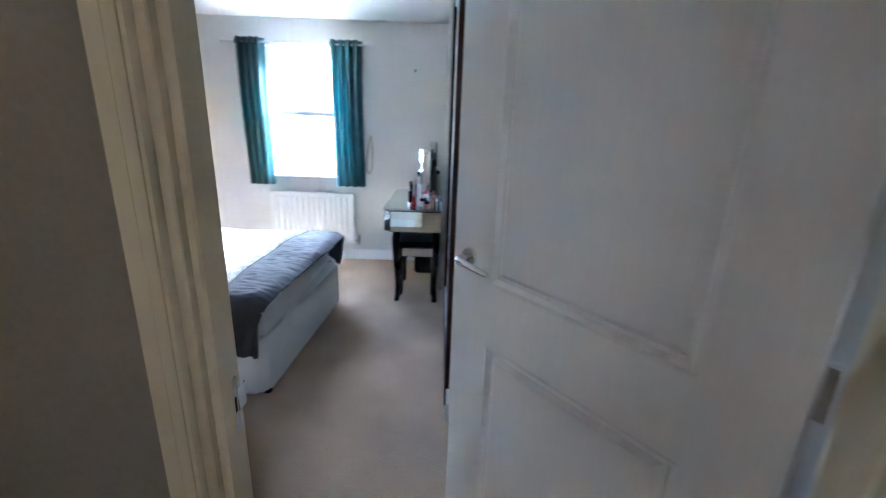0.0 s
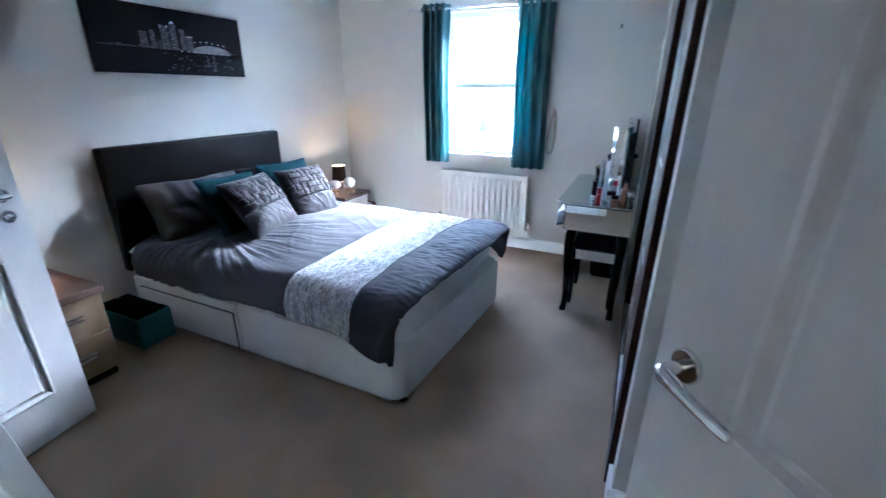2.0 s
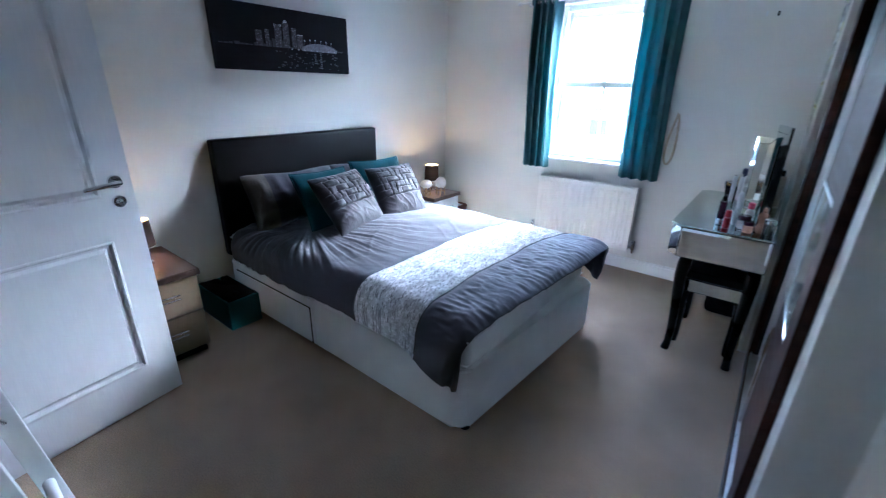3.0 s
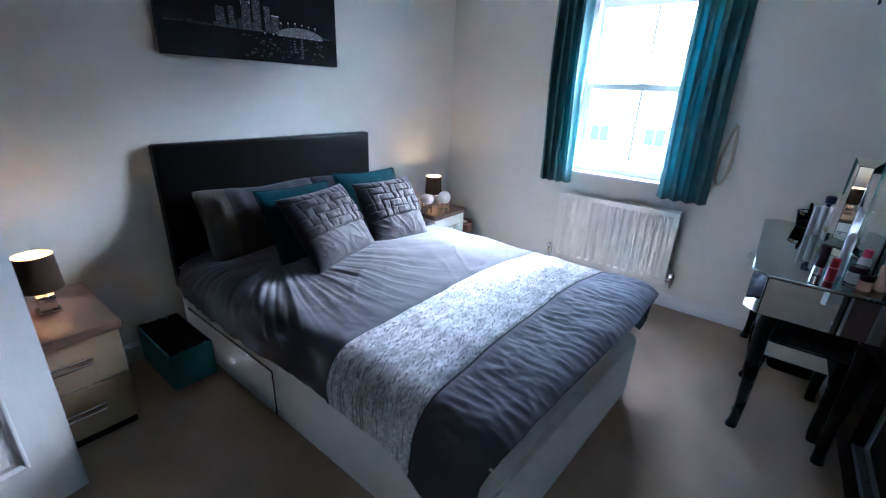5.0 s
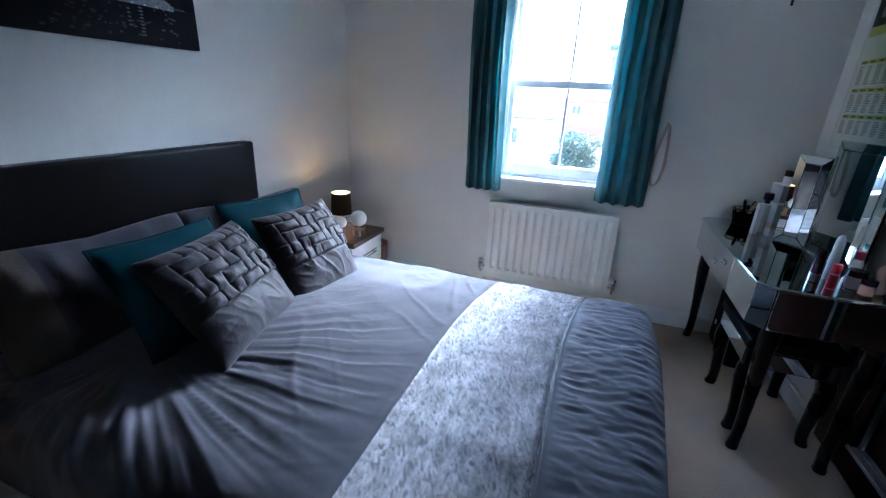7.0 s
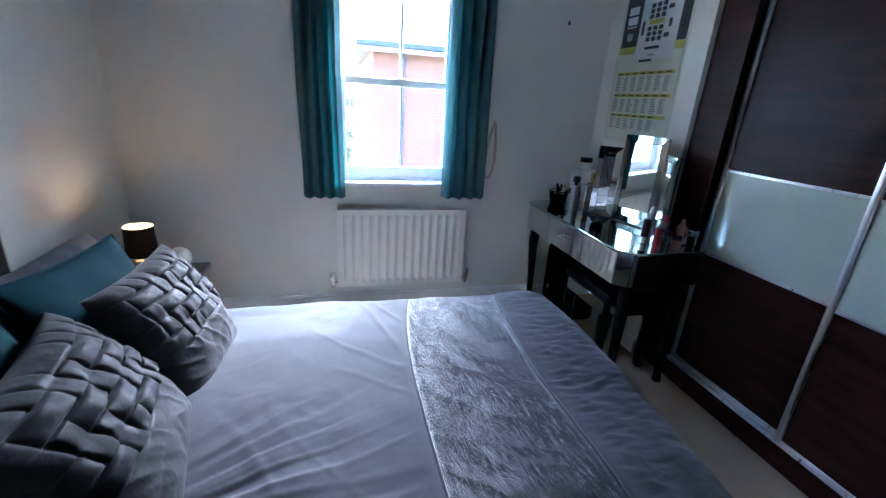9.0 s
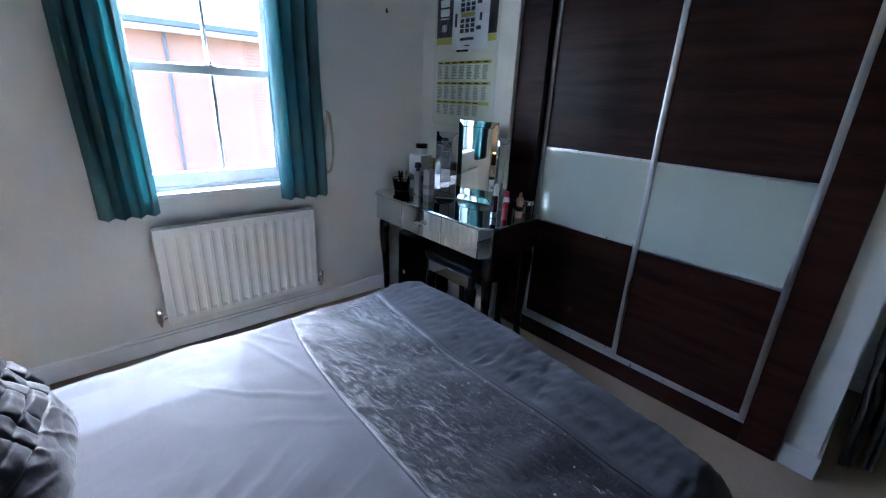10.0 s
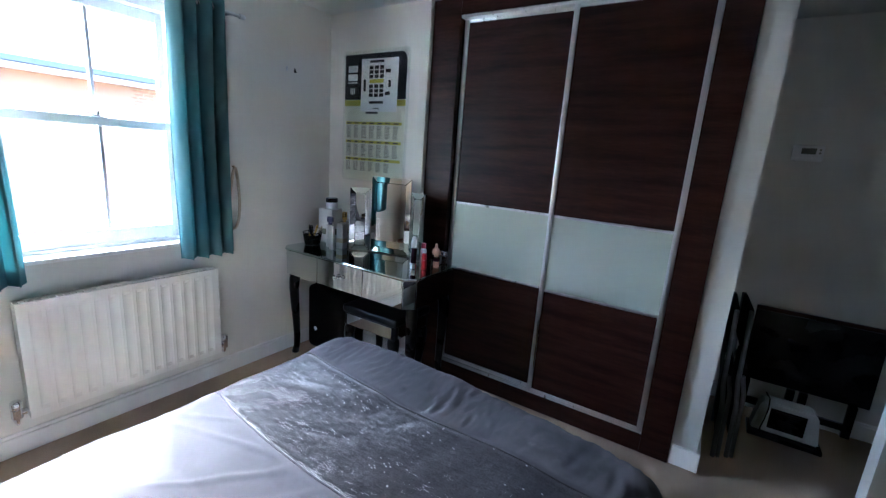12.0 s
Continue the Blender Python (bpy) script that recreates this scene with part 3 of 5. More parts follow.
for x in (-hl + 0.1, -0.2, 0.05, hl - 0.07):
    for y in (-hw + 0.07, hw - 0.07):
        part("castor", cyl(bmesh.new(), (x, y, 0.0), (x, y, 0.035), 0.022, seg=14), M_BLACK, base, "small black castor")
mat_t = thing("mattress", pose((BX0 + BX1) / 2, (BY0 + BY1) / 2, 0.335), "white mattress mostly hidden under the duvet", "mattress")
part("body", box(-hl + 0.005, hl - 0.035, -hw + 0.01, hw - 0.01, 0, 0.178, 0.04, 4), M_DIVAN, mat_t)
for z in (0.03, 0.148):
    part("piping", box(-hl + 0.003, hl - 0.033, -hw + 0.008, hw - 0.008, z - 0.004, z + 0.004, 0.003, 1), M_DIVAN, mat_t)
hb = thing("headboard", pose(WX + 0.006, (2.422 + 3.78) / 2, 0), "dark brown leather headboard against the white wall", "headboard")
part("pad", box(0, 0.072, -0.677, 0.677, 0.34, 1.098, 0.018, 4), M_LEATHER, hb)
for y in (-0.4, 0.4):
    part("strut", box(0.01, 0.035, y - 0.03, y + 0.03, 0.0, 0.36), M_BLACK, hb)

# the duvet: arc lengths run over the flat top and then down the sides
TOPZ = 0.566


def bow(t):
    """How far the seams swing towards the foot at the far side of the bed."""
    return 0.065 * max(0.0, (t - 3.1) / 0.65) ** 2.2


def cloth(s, t):
    """Place of the duvet's cloth for a length s from the head and t across."""
    xe, ya, yb = -0.85 + 0.085 * min(1.0, max(0.0, (t - 2.4) / 1.0)), 2.52, 3.745
    dx = max(0.0, s - xe)
    dy = t - yb if t > yb else (t - ya if t < ya else 0.0)
    d = math.hypot(dx, dy)
    x, y = min(s, xe), min(max(t, ya), yb)
    R = 0.135
    if d > 1e-6:
        a = min(d / R, math.radians(86))
        out, drop = R * math.sin(a), R * (1 - math.cos(a))
        rest = d - R * a
        if rest > 0:
            out += rest * math.cos(a)
            drop += rest * math.sin(a)
            out += 0.018 * math.sin(rest * 14 + 9 * math.atan2(dy, dx + 1e-6) + 5 * s) * min(1, rest * 8)
        x, y = x + out * dx / d, y + out * dy / d
    else:
        drop = 0.0
    cy = (t - (ya + yb) / 2) / (yb - ya)
    z = TOPZ - drop + 0.012 * (1 - min(1.0, 4 * cy * cy)) - 0.006
    k = min(1.0, max(0.0, (-1.50 - s) / 0.34))
    z += 0.018 * k * k * (3 - 2 * k) * max(0.0, 1 - (2.15 * cy) ** 4)
    p = Vector((s * 3.0, t * 3.0, 1.7))
    z += 0.012 * noise.noise(p) + 0.006 * noise.noise(p * 2.7)
    # creases fan out from under the cushions
    ang, rad_ = math.atan2(t - 2.75, s + 2.25), math.hypot(s + 2.25, t - 2.75)
    fade = max(0.0, 1 - abs(rad_ - 0.46) / 0.46) ** 1.1 * (1 if s < -1.35 else 0.25) * (1.0 if ang < 0.3 else max(0.35, 1 - (ang - 0.3) * 1.2))
    z += 0.013 * fade * (abs(noise.noise(Vector((ang * 7.0, rad_ * 0.8, 4.0)))) * 2 - 0.6)
    z += 0.006 * fade * max(0.0, 1 - 5 * abs(noise.noise(Vector((ang * 11.0, rad_ * 1.5, 9.0)))))
    # puckers across the foot panel; the panels meet level at the seams
    seams = (-1.01 + bow(t), -1.41 + bow(t))
    level = min(1.0, min(abs(s - e) for e in seams) / 0.035)
    flat = z
    if s > seams[0]:
        k = min(1.0, 0.4 + (s - seams[0]) * 8) * max(0.35, 1 - d * 2.2)
        z += 0.0034 * k * (1 - abs(noise.noise(Vector((s * 9.0 + 0.8 * t, t * 24.0 - 3 * s, 7.0)))) * 3.0) + 0.0028 * k * (1 - abs(noise.noise(Vector((s * 11.0, t * 52.0, 17.0)))) * 3.0)
    elif s > seams[1]:
        z += 0.006 * (abs(noise.noise(Vector((s * 7 + t * 3, t * 7.0, 2.0)))) * 2 - 0.5) - 0.002
    else:
        z += 0.005 * (abs(noise.noise(Vector((s * 4.0 - t * 2.5, t * 2.0 + s * 3.0, 12.0)))) * 2 - 0.5)
        z += 0.0018 * max(0.0, 1 - 5 * abs(noise.noise(Vector((s * 2.2 + t * 1.0, t * 11.0 - s * 5.0, 31.0))))) * max(0.0, 0.35 + noise.noise(Vector((s * 3.0, t * 3.0, 51.0))))
        z += 0.0011 * (1 - 3 * abs(noise.noise(Vector((s * 14.0 + t * 9.0, t * 24.0 - s * 8.0, 61.0))))) * max(0.0, 0.3 + 1.5 * noise.noise(Vector((s * 4.0, t * 4.0, 71.0))))
        some = max(0.0, noise.noise(Vector((s * 2.3, t * 2.3, 40.0))) + 0.15)
        z += 0.007 * some * max(0.0, 1 - 6 * abs(noise.noise(Vector((s * 7.0 + t * 5.0, t * 2.0 - s * 1.5, 21.0)))))
    z = flat + (z - flat) * level
    for seam in seams:
        z -= 0.005 * math.exp(-((s - seam) / 0.010) ** 2)
    return Vector((x, y, max(z, 0.17)))


duvet = thing("duvet", pose(0, 0, 0), "rumpled grey duvet with a silver crushed velvet band across the bed", "duvet")
T0, T1 = 2.52 - 0.275, 3.745 + 0.26
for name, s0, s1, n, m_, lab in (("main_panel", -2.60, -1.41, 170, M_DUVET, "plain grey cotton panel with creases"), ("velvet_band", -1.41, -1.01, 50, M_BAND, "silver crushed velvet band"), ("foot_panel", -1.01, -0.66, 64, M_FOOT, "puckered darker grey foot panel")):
    bm = bmesh.new()
    def lay(u, v):
        s = s0 + (s1 - s0) * u
        k = min(1.0, max(0.0, (s + 1.12) / 0.34))
        more = 0.10 * k * k * (3 - 2 * k)
        t = T0 - more + (T1 - T0 + 2 * more) * v
        a, b = (bow(t) if -2.0 < e < -0.8 else 0.0 for e in (s0, s1))
        hem = -0.085 + 0.085 * min(1.0, max(0.0, (t - 2.4) / 1.0)) if s1 > -0.8 else 0.0
        return cloth(s0 + a + (s1 + b + hem - s0 - a) * u, t)
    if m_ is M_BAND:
        # the nap: fine uneven ridges across the bed, sheen painted pale on the foot side
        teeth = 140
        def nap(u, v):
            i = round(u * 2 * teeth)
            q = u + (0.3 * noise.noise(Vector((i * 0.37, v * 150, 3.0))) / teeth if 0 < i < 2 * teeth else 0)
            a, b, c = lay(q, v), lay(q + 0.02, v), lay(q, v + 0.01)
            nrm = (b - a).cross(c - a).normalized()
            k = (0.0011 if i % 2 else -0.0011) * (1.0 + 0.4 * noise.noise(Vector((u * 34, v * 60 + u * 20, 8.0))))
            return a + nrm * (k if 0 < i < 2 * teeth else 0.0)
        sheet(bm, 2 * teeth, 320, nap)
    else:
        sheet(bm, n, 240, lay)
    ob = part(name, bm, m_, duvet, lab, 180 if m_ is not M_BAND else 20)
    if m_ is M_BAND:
        ob.data.materials.append(M_BANDDARK)
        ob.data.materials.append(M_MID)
        # sheen put into colour by face direction; specks are painted glints
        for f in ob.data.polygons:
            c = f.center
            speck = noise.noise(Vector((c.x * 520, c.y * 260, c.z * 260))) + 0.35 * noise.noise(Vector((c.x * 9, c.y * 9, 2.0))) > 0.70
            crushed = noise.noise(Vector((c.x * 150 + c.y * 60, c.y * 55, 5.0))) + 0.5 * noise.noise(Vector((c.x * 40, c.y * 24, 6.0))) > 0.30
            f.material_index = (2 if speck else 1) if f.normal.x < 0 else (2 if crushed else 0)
    md = ob.modifiers.new("thickness", "SOLIDIFY")
    md.thickness, md.offset, md.use_rim = 0.022, -1, m_ is not M_BAND

part("piping", tube(bmesh.new(), [cloth(-1.01 + bow(t), t) + Vector((0, 0, 0.003)) for t in [T0 + (T1 - T0) * i / 120 for i in range(121)]], 0.0032, 6), M_BANDDARK, duvet, "dark piping cord along the seam")

# added cord that hides a bright line between the two panels
part("seam", tube(bmesh.new(), [cloth(-1.41 + bow(t), t) + Vector((0, 0, 0.001)) for t in [T0 + (T1 - T0) * i / 120 for i in range(121)]], 0.0038, 6), M_DUVET, duvet, "added cord covering the bright line beside the velvet band")


PINCH = 0.07    # how far the edges of a cushion draw in between its corners


def cushion_mesh(w, h, t, weave=False, seed=0, n=44, soft=0.0, sag=0.0):
    """A stuffed cushion lying in x (width) and y (height), thick along z."""
    bm = bmesh.new()
    off = seed * 3.7
    def prof(u, v):
        a, b = 2 * u - 1, 2 * v - 1
        k = max(0.0, (1 - abs(a) ** 2.5)) * max(0.0, (1 - abs(b) ** 2.5))
        return k ** 0.50
    def outline(u, v):
        a, b = 2 * u - 1, 2 * v - 1
        pin = 1 - PINCH * (1 - b * b), 1 - PINCH * (1 - a * a)
        x, y = a * w / 2 * (pin[0] if abs(a) > 0.0 else 1), b * h / 2 * pin[1]
        x, y = x * (1 - soft * b ** 4), y * (1 - 1.5 * soft * a ** 4)
        return x, y - sag * (1 - abs(a)) * max(0, b)
    for side in (1, -1):
        def f(u, v):
            x, y = outline(u, v)
            z = side * t / 2 * prof(u, v)
            p = Vector((x * 9 + off, y * 9, side * 2.0))
            z += side * 0.007 * noise.noise(p) * prof(u, v) + side * 0.012 * (abs(noise.noise(Vector((x * 6 + y * 5 + off, y * 10 - x * 3, 5.0)))) - 0.3) * prof(u, v)
            if soft:
                z += side * 0.012 * (1 - 3 * abs(noise.noise(Vector((x * 7 + off + y * 3, y * 5 - x * 4, 15.0))))) * prof(u, v)
            if weave and side > 0 and v > 0.40:
                i, j = u * 9.0, (v - 0.40) / 0.60 * 5.0
                fu, fv = i % 1 - 0.5, j % 1 - 0.5
                ci, cj = int(i), int(j)
                k = (ci + cj) % 4
                rib_u, rib_v = max(0.0, 1 - (2 * abs(fu)) ** 7), max(0.0, 1 - (2 * abs(fv)) ** 7)
                if k < 2:
                    along = (k + fu + 0.5) / 2
                    hgt = rib_v * (0.5 + 0.5 * math.sin(math.pi * along) ** 0.6)
                else:
                    along = ((3 - k) + fv + 0.5) / 2
                    hgt = rib_u * (0.35 + 0.4 * math.sin(math.pi * along) ** 0.6)
                hgt += 0.25 * noise.noise(Vector((i * 1.7, j * 1.7, off)))
                z += 0.019 * hgt * min(1, prof(u, v) * 1.6)
            elif weave and side > 0:
                z += 0.008 * (abs(noise.noise(Vector((x * 5 + off, y * 11, 8.0)))) * 2 - 0.4) * prof(u, v)
                z += 0.005 * max(0.0, 1 - 4 * abs(noise.noise(Vector((x * 16 + off + y * 12, y * 7 - x * 5, 18.0))))) * prof(u, v)
                z -= 0.006 * math.exp(-((v - 0.395) / 0.012) ** 2)
            return (x, y, z)
        sheet(bm, n, n, f)
    bmesh.ops.remove_doubles(bm, verts=bm.verts, dist=0.0006)
    return bm


def cushion(name, centre, lean, yaw, w, h, t, material, label, category, group, weave=False, seed=0, n=44, sag=0.0, soft=0.0):
    """lean: degrees by which it tips back from upright; yaw turns it about the upright."""
    ob = thing(name, Matrix.Translation(centre) @ pose(0, 0, 0, 0, 0, 90 + yaw) @ pose(0, 0, 0, 90 - lean), label, category, group)
    body = part("cover", cushion_mesh(w, h, t, weave, seed, n, soft, sag), material, ob, "", 60)
    return ob, body


def edge_piping(parent, w, h, r, material):
    pts = []
    for i in range(81):
        k = i / 20 % 4
        s, e = k % 1 * 2 - 1, int(k)
        a, b = ((s, -1), (1, s), (-s, 1), (-1, -s))[e]
        pts.append((a * w / 2 * (1 - PINCH * (1 - b * b)), b * h / 2 * (1 - PINCH * (1 - a * a)), 0))
    part("piping", tube(bmesh.new(), pts, r, 6), material, parent)


for y, x, z, yaw, lean, w, t, sd in ((2.84, -2.50, 0.705, -6, 30, 0.68, 0.19, 1), (3.46, -2.42, 0.705, -8, 28, 0.66, 0.16, 2)):
    ob, body = cushion("pillow", (x, y, z), lean, yaw, w, 0.42, t, M_PILLOW, "grey pillow with a taupe velvet end propped before the headboard", "pillow", "pillows", seed=sd, sag=0.02, soft=0.05)
    for e in ((-1,) if sd == 1 else (1,)):
        bm = cushion_mesh(w, 0.42, t + 0.006, False, sd, 44, 0.05, 0.02)
        dead = [f for f in bm.faces if e * f.calc_center_median().x < w / 2 - 0.15]
        bmesh.ops.delete(bm, geom=dead, context="FACES")
        part("end_panel", bm, M_TAUPE, ob, "taupe velvet end panel", 60)
for y, x, z, yaw, lean, sd in ((2.90, -2.225, 0.725, -1, 31, 3), (3.40, -2.265, 0.732, -10, 27, 4)):
    ob, body = cushion("teal_cushion", (x, y, z), lean, yaw, 0.42, 0.41, 0.11, M_TEALC, "plain teal velvet cushion leaning on the pillows", "cushion", "cushions on the bed", seed=sd)
    edge_piping(ob, 0.42, 0.41, 0.005, M_TEALC)
for y, x, z, yaw, lean, sd in ((2.945, -2.085, 0.732, 12, 37, 5), (3.40, -2.095, 0.715, -4, 31, 6)):
    ob, body = cushion("woven_cushion", (x, y, z), lean, yaw, 0.46 if sd == 5 else 0.42, 0.40, 0.16, M_WEAVE, "grey satin cushion with a basket-weave top half", "cushion", "cushions on the bed", True, sd, 130)


# ---- bedside cabinets, lamps and box ----
def bedside(m, front, label):
    ob = thing("bedside_cabinet", m, label, "bedside cabinet", "bedside cabinets")
    part("body", box(0.0, 0.46, -0.19, 0.19, 0.045, 0.465, 0.002, 1), front, ob)
    part("plinth", box(0.01, 0.44, -0.18, 0.18, 0.0, 0.045), M_BLACK, ob, "dark recessed plinth")
    part("top", box(-0.0, 0.50, -0.20, 0.20, 0.466, 0.50, 0.008, 3), M_OAKDARK, ob, "dark walnut effect top with rounded front")
    for z0, z1 in ((0.055, 0.262), (0.268, 0.462)):
        dr = part("drawer", box(0.461, 0.478, -0.188, 0.188, z0, z1, 0.002, 1), front, ob, "plain drawer front")
        zc = (z0 + z1) / 2 + 0.012
        bm = bmesh.new()
        for dz in (-0.011, 0.011):
            cyl(bm, (0.500, -0.085, zc + dz), (0.500, 0.085, zc + dz), 0.0045, seg=10)
        for y in (-0.06, 0.06):
            bx(bm, 0.478, 0.502, y - 0.004, y + 0.004, zc - 0.013, zc + 0.013, 0.001, 1)
        part("handle", bm, M_CHROME, dr, "double bar chrome handle")
    return ob


bedside(pose(WX + 0.040, 1.85, 0) @ Matrix.Diagonal((1.02, 1, 1.03, 1)), M_CREAMGLOSS, "cream two-drawer bedside cabinet with a dark walnut top")
bedside(pose(WX + 0.018, 4.25, 0.0) @ Matrix.Diagonal((0.96, 1, 1, 1)), M_WHITEDRAWER, "white drawer bedside cabinet with dark walnut top by the corner")

M_SHADE = see_through(mat("brown_shade", (0.055, 0.028, 0.014), 0.8, var=0.1, fine=0.1, fscale=500), 0.22)
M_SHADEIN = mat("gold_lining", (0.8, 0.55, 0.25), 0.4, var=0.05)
M_BULB = emitter("bulb_glass", (1.0, 0.72, 0.42), 0.25)


def table_lamp(x, y, z, k=1.0):
    ob = thing("table_lamp", pose(x, y, z), "small lit table lamp with brown shade and chrome base", "table lamp", "bedside lamps")
    b = 0.034
    part("base", bx(box(-b, b, -b, b, 0, 0.014, 0.003), -b * 0.8, b * 0.8, -b * 0.8, b * 0.8, 0.014, 0.075, 0.004), M_CHROME, ob, "square mirrored chrome base")
    part("stem", cyl(bmesh.new(), (0, 0, 0.075), (0, 0, 0.12), 0.008, seg=12), M_CHROME, ob)
    part("shade", lathe_open([(0.068, 0.10), (0.061, 0.24)], 32), M_SHADE, ob, "brown fabric drum shade")
    part("lining", lathe_open([(0.0665, 0.101), (0.0595, 0.239)], 32), M_SHADEIN, ob, "gold shade lining")
    part("light_bulb", lathe(bmesh.new(), [(0.008, 0.12), (0.011, 0.135), (0.020, 0.155), (0.021, 0.17), (0.014, 0.186), (0, 0.191)], seg=16), M_BULB, ob)
    return ob


def lathe_open(profile, seg):
    bm = bmesh.new()
    rings = [[bm.verts.new((r * math.cos(2 * math.pi * i / seg), r * math.sin(2 * math.pi * i / seg), z)) for i in range(seg)] for r, z in profile]
    for a, b in zip(rings, rings[1:]):
        for i in range(seg):
            bm.faces.new((a[i], a[(i + 1) % seg], b[(i + 1) % seg], b[i]))
    return bm


LAMPS = ((-2.50, 1.89, 0.516), (-2.53, 4.31, 0.501))
for p in LAMPS:
    table_lamp(*p)
    bulb((p[0], p[1], p[2] + 0.205), 0.018 if p[1] < 3 else 0.045, (1.0, 0.68, 0.34))

stor = thing("storage_box", pose(-2.565, 2.208, 0), "teal fabric storage box with black cloth heaped inside", "storage box")
bm = box(-0.205, 0.205, 0.0, 0.196, 0.0, 0.19, 0.006)
part("box_body", bm, M_TEALBOX, stor)
bm = bmesh.new()
sheet(bm, 20, 16, lambda u, v: ((u - 0.5) * 0.40, 0.006 + v * 0.183, 0.192 + 0.012 * noise.noise(Vector((u * 5, v * 5, 3))) + 0.012 * (1 - abs(2 * u - 1) ** 4) * (1 - abs(2 * v - 1) ** 4)))
part("black_cloth", bm, M_BLACKCLOTH, stor, "black cloth heaped inside")

# ---- dressing table ----
TX, TY0, TY1, TZ = -0.350, 3.698, 4.768, 0.770
dt = thing("dressing_table", pose(0, 0, 0), "mirrored dressing table with black cabriole legs beside the wardrobe", "dressing table")


def chamfered(x0, x1, y0, y1, z0, z1, c, bevel=0.0):
    bm = bmesh.new()
    pts = [(x1, y0), (x1, y1), (x0 + c, y1), (x0, y1 - c), (x0, y0 + c), (x0 + c, y0)]
    lo, hi = [bm.verts.new((x, y, z0)) for x, y in pts], [bm.verts.new((x, y, z1)) for x, y in pts]
    bm.faces.new(lo[::-1]), bm.faces.new(hi)
    for i in range(6):
        bm.faces.new((lo[i], lo[(i + 1) % 6], hi[(i + 1) % 6], hi[i]))
    if bevel:
        bmesh.ops.bevel(bm, geom=list(bm.edges), offset=bevel, segments=1, affect="EDGES")
    return bm


TXB = EX - 0.046
part("tabletop", chamfered(TX - 0.006, TXB, TY0 - 0.006, TY1 + 0.006, TZ - 0.012, TZ, 0.052, 0.002), M_MIRGLASS, dt, "bevelled mirror glass top")
part("carcass", chamfered(TX + 0.006, TXB - 0.004, TY0 + 0.006, TY1 - 0.006, 0.592, TZ - 0.013, 0.050), M_BLACK, dt)
fy = [TY0 + 0.053, TY0 + 0.345, TY1 - 0.345, TY1 - 0.053]
for i in range(3):
    fr = part("drawer" if i == 1 else "front_panel", box(TX, TX + 0.0055, fy[i] + 0.0015, fy[i + 1] - 0.0015, 0.595, TZ - 0.015, 0.0015, 1), M_MIRROR, dt, "mirrored front panel")
    if i == 1:
        for s in (-0.018, 0.018):
            part("knob", moved(lathe(bmesh.new(), [(0.004, 0), (0.004, 0.012), (0.012, 0.018), (0.012, 0.024), (0.0, 0.032)], seg=8), pose(TX, (fy[1] + fy[2]) / 2 + s, 0.675, 0, -90)), glassy("crystal") if s < 0 else bpy.data.materials["crystal"], fr, "faceted crystal knob")
for y, s in ((TY0, 1), (TY1, -1)):
    part("side_panel", box(TX + 0.056, TXB - 0.006, y, y + s * 0.0055, 0.595, TZ - 0.015, 0.0015, 1), M_MIRROR, dt, "mirrored side panel")
    bm = box(-0.034, 0.034, -0.003, 0.003, 0.595, TZ - 0.015, 0.0012, 1)
    part("corner_panel", moved(bm, Matrix.Translation((TX + 0.0285, y + s * 0.0285, 0)) @ pose(0, 0, 0, 0, 0, -45 * s)), M_MIRROR, dt, "mirrored corner panel")


def cabriole(bm, x, y, z1, dx, dy, k=1.0):
    """A black leg that swells at the knee, draws in and ends in a small toe."""
    rows = []
    for f, off, hw_ in ((1.0, 0.0, 0.030), (0.92, 0.006, 0.032), (0.80, 0.010, 0.029), (0.62, 0.006, 0.026), (0.42, 0.0, 0.022), (0.22, -0.004, 0.0195), (0.10, -0.003, 0.019), (0.05, 0.0, 0.020), (0.018, 0.004, 0.022), (0.0, 0.004, 0.021)):
        cx, cy, h_ = x + dx * off, y + dy * off, hw_ * k
        rows.append([bm.verts.new((cx + a * h_, cy + b * h_, z1 * f)) for a, b in ((-1, -0.5), (-0.5, -1), (0.5, -1), (1, -0.5), (1, 0.5), (0.5, 1), (-0.5, 1), (-1, 0.5))])
    for a, b in zip(rows, rows[1:]):
        for i in range(8):
            bm.faces.new((a[i], a[(i + 1) % 8], b[(i + 1) % 8], b[i]))
    bm.faces.new(rows[0]), bm.faces.new(rows[-1][::-1])
    return bm


for x, y, dx, dy in ((TX + 0.105, TY0 + 0.058, -1.0, -0.8), (TX + 0.085, TY1 - 0.040, -1.0, 0.8), (TXB - 0.045, TY0 + 0.045, 0.3, -0.6), (TXB - 0.045, TY1 - 0.045, 0.3, 0.6)):
    part("leg", cabriole(bmesh.new(), x, y, 0.593, dx, dy), M_BLACK, dt, "curved black lacquered leg", 60)

st = thing("dressing_stool", pose(-0.093, 4.062, 0), "black leather stool with mirrored rails tucked under the table", "stool")
part("seat", box(-0.178, 0.178, -0.215, 0.215, 0.425, 0.475, 0.018, 4), M_LEATHER, st, "black padded leather seat")
part("seat_frame", box(-0.168, 0.168, -0.205, 0.205, 0.345, 0.424, 0.002, 1), M_BLACK, st)
for s in (-1, 1):
    part("mirror_rail", box(s * 0.169 - 0.003, s * 0.169 + 0.003, -0.18, 0.18, 0.35, 0.42, 0.001, 1), M_MIRROR, st, "mirrored rail")
    part("mirror_rail", box(-0.143, 0.143, s * 0.206 - 0.003, s * 0.206 + 0.003, 0.35, 0.42, 0.001, 1), M_MIRROR, st, "mirrored rail")
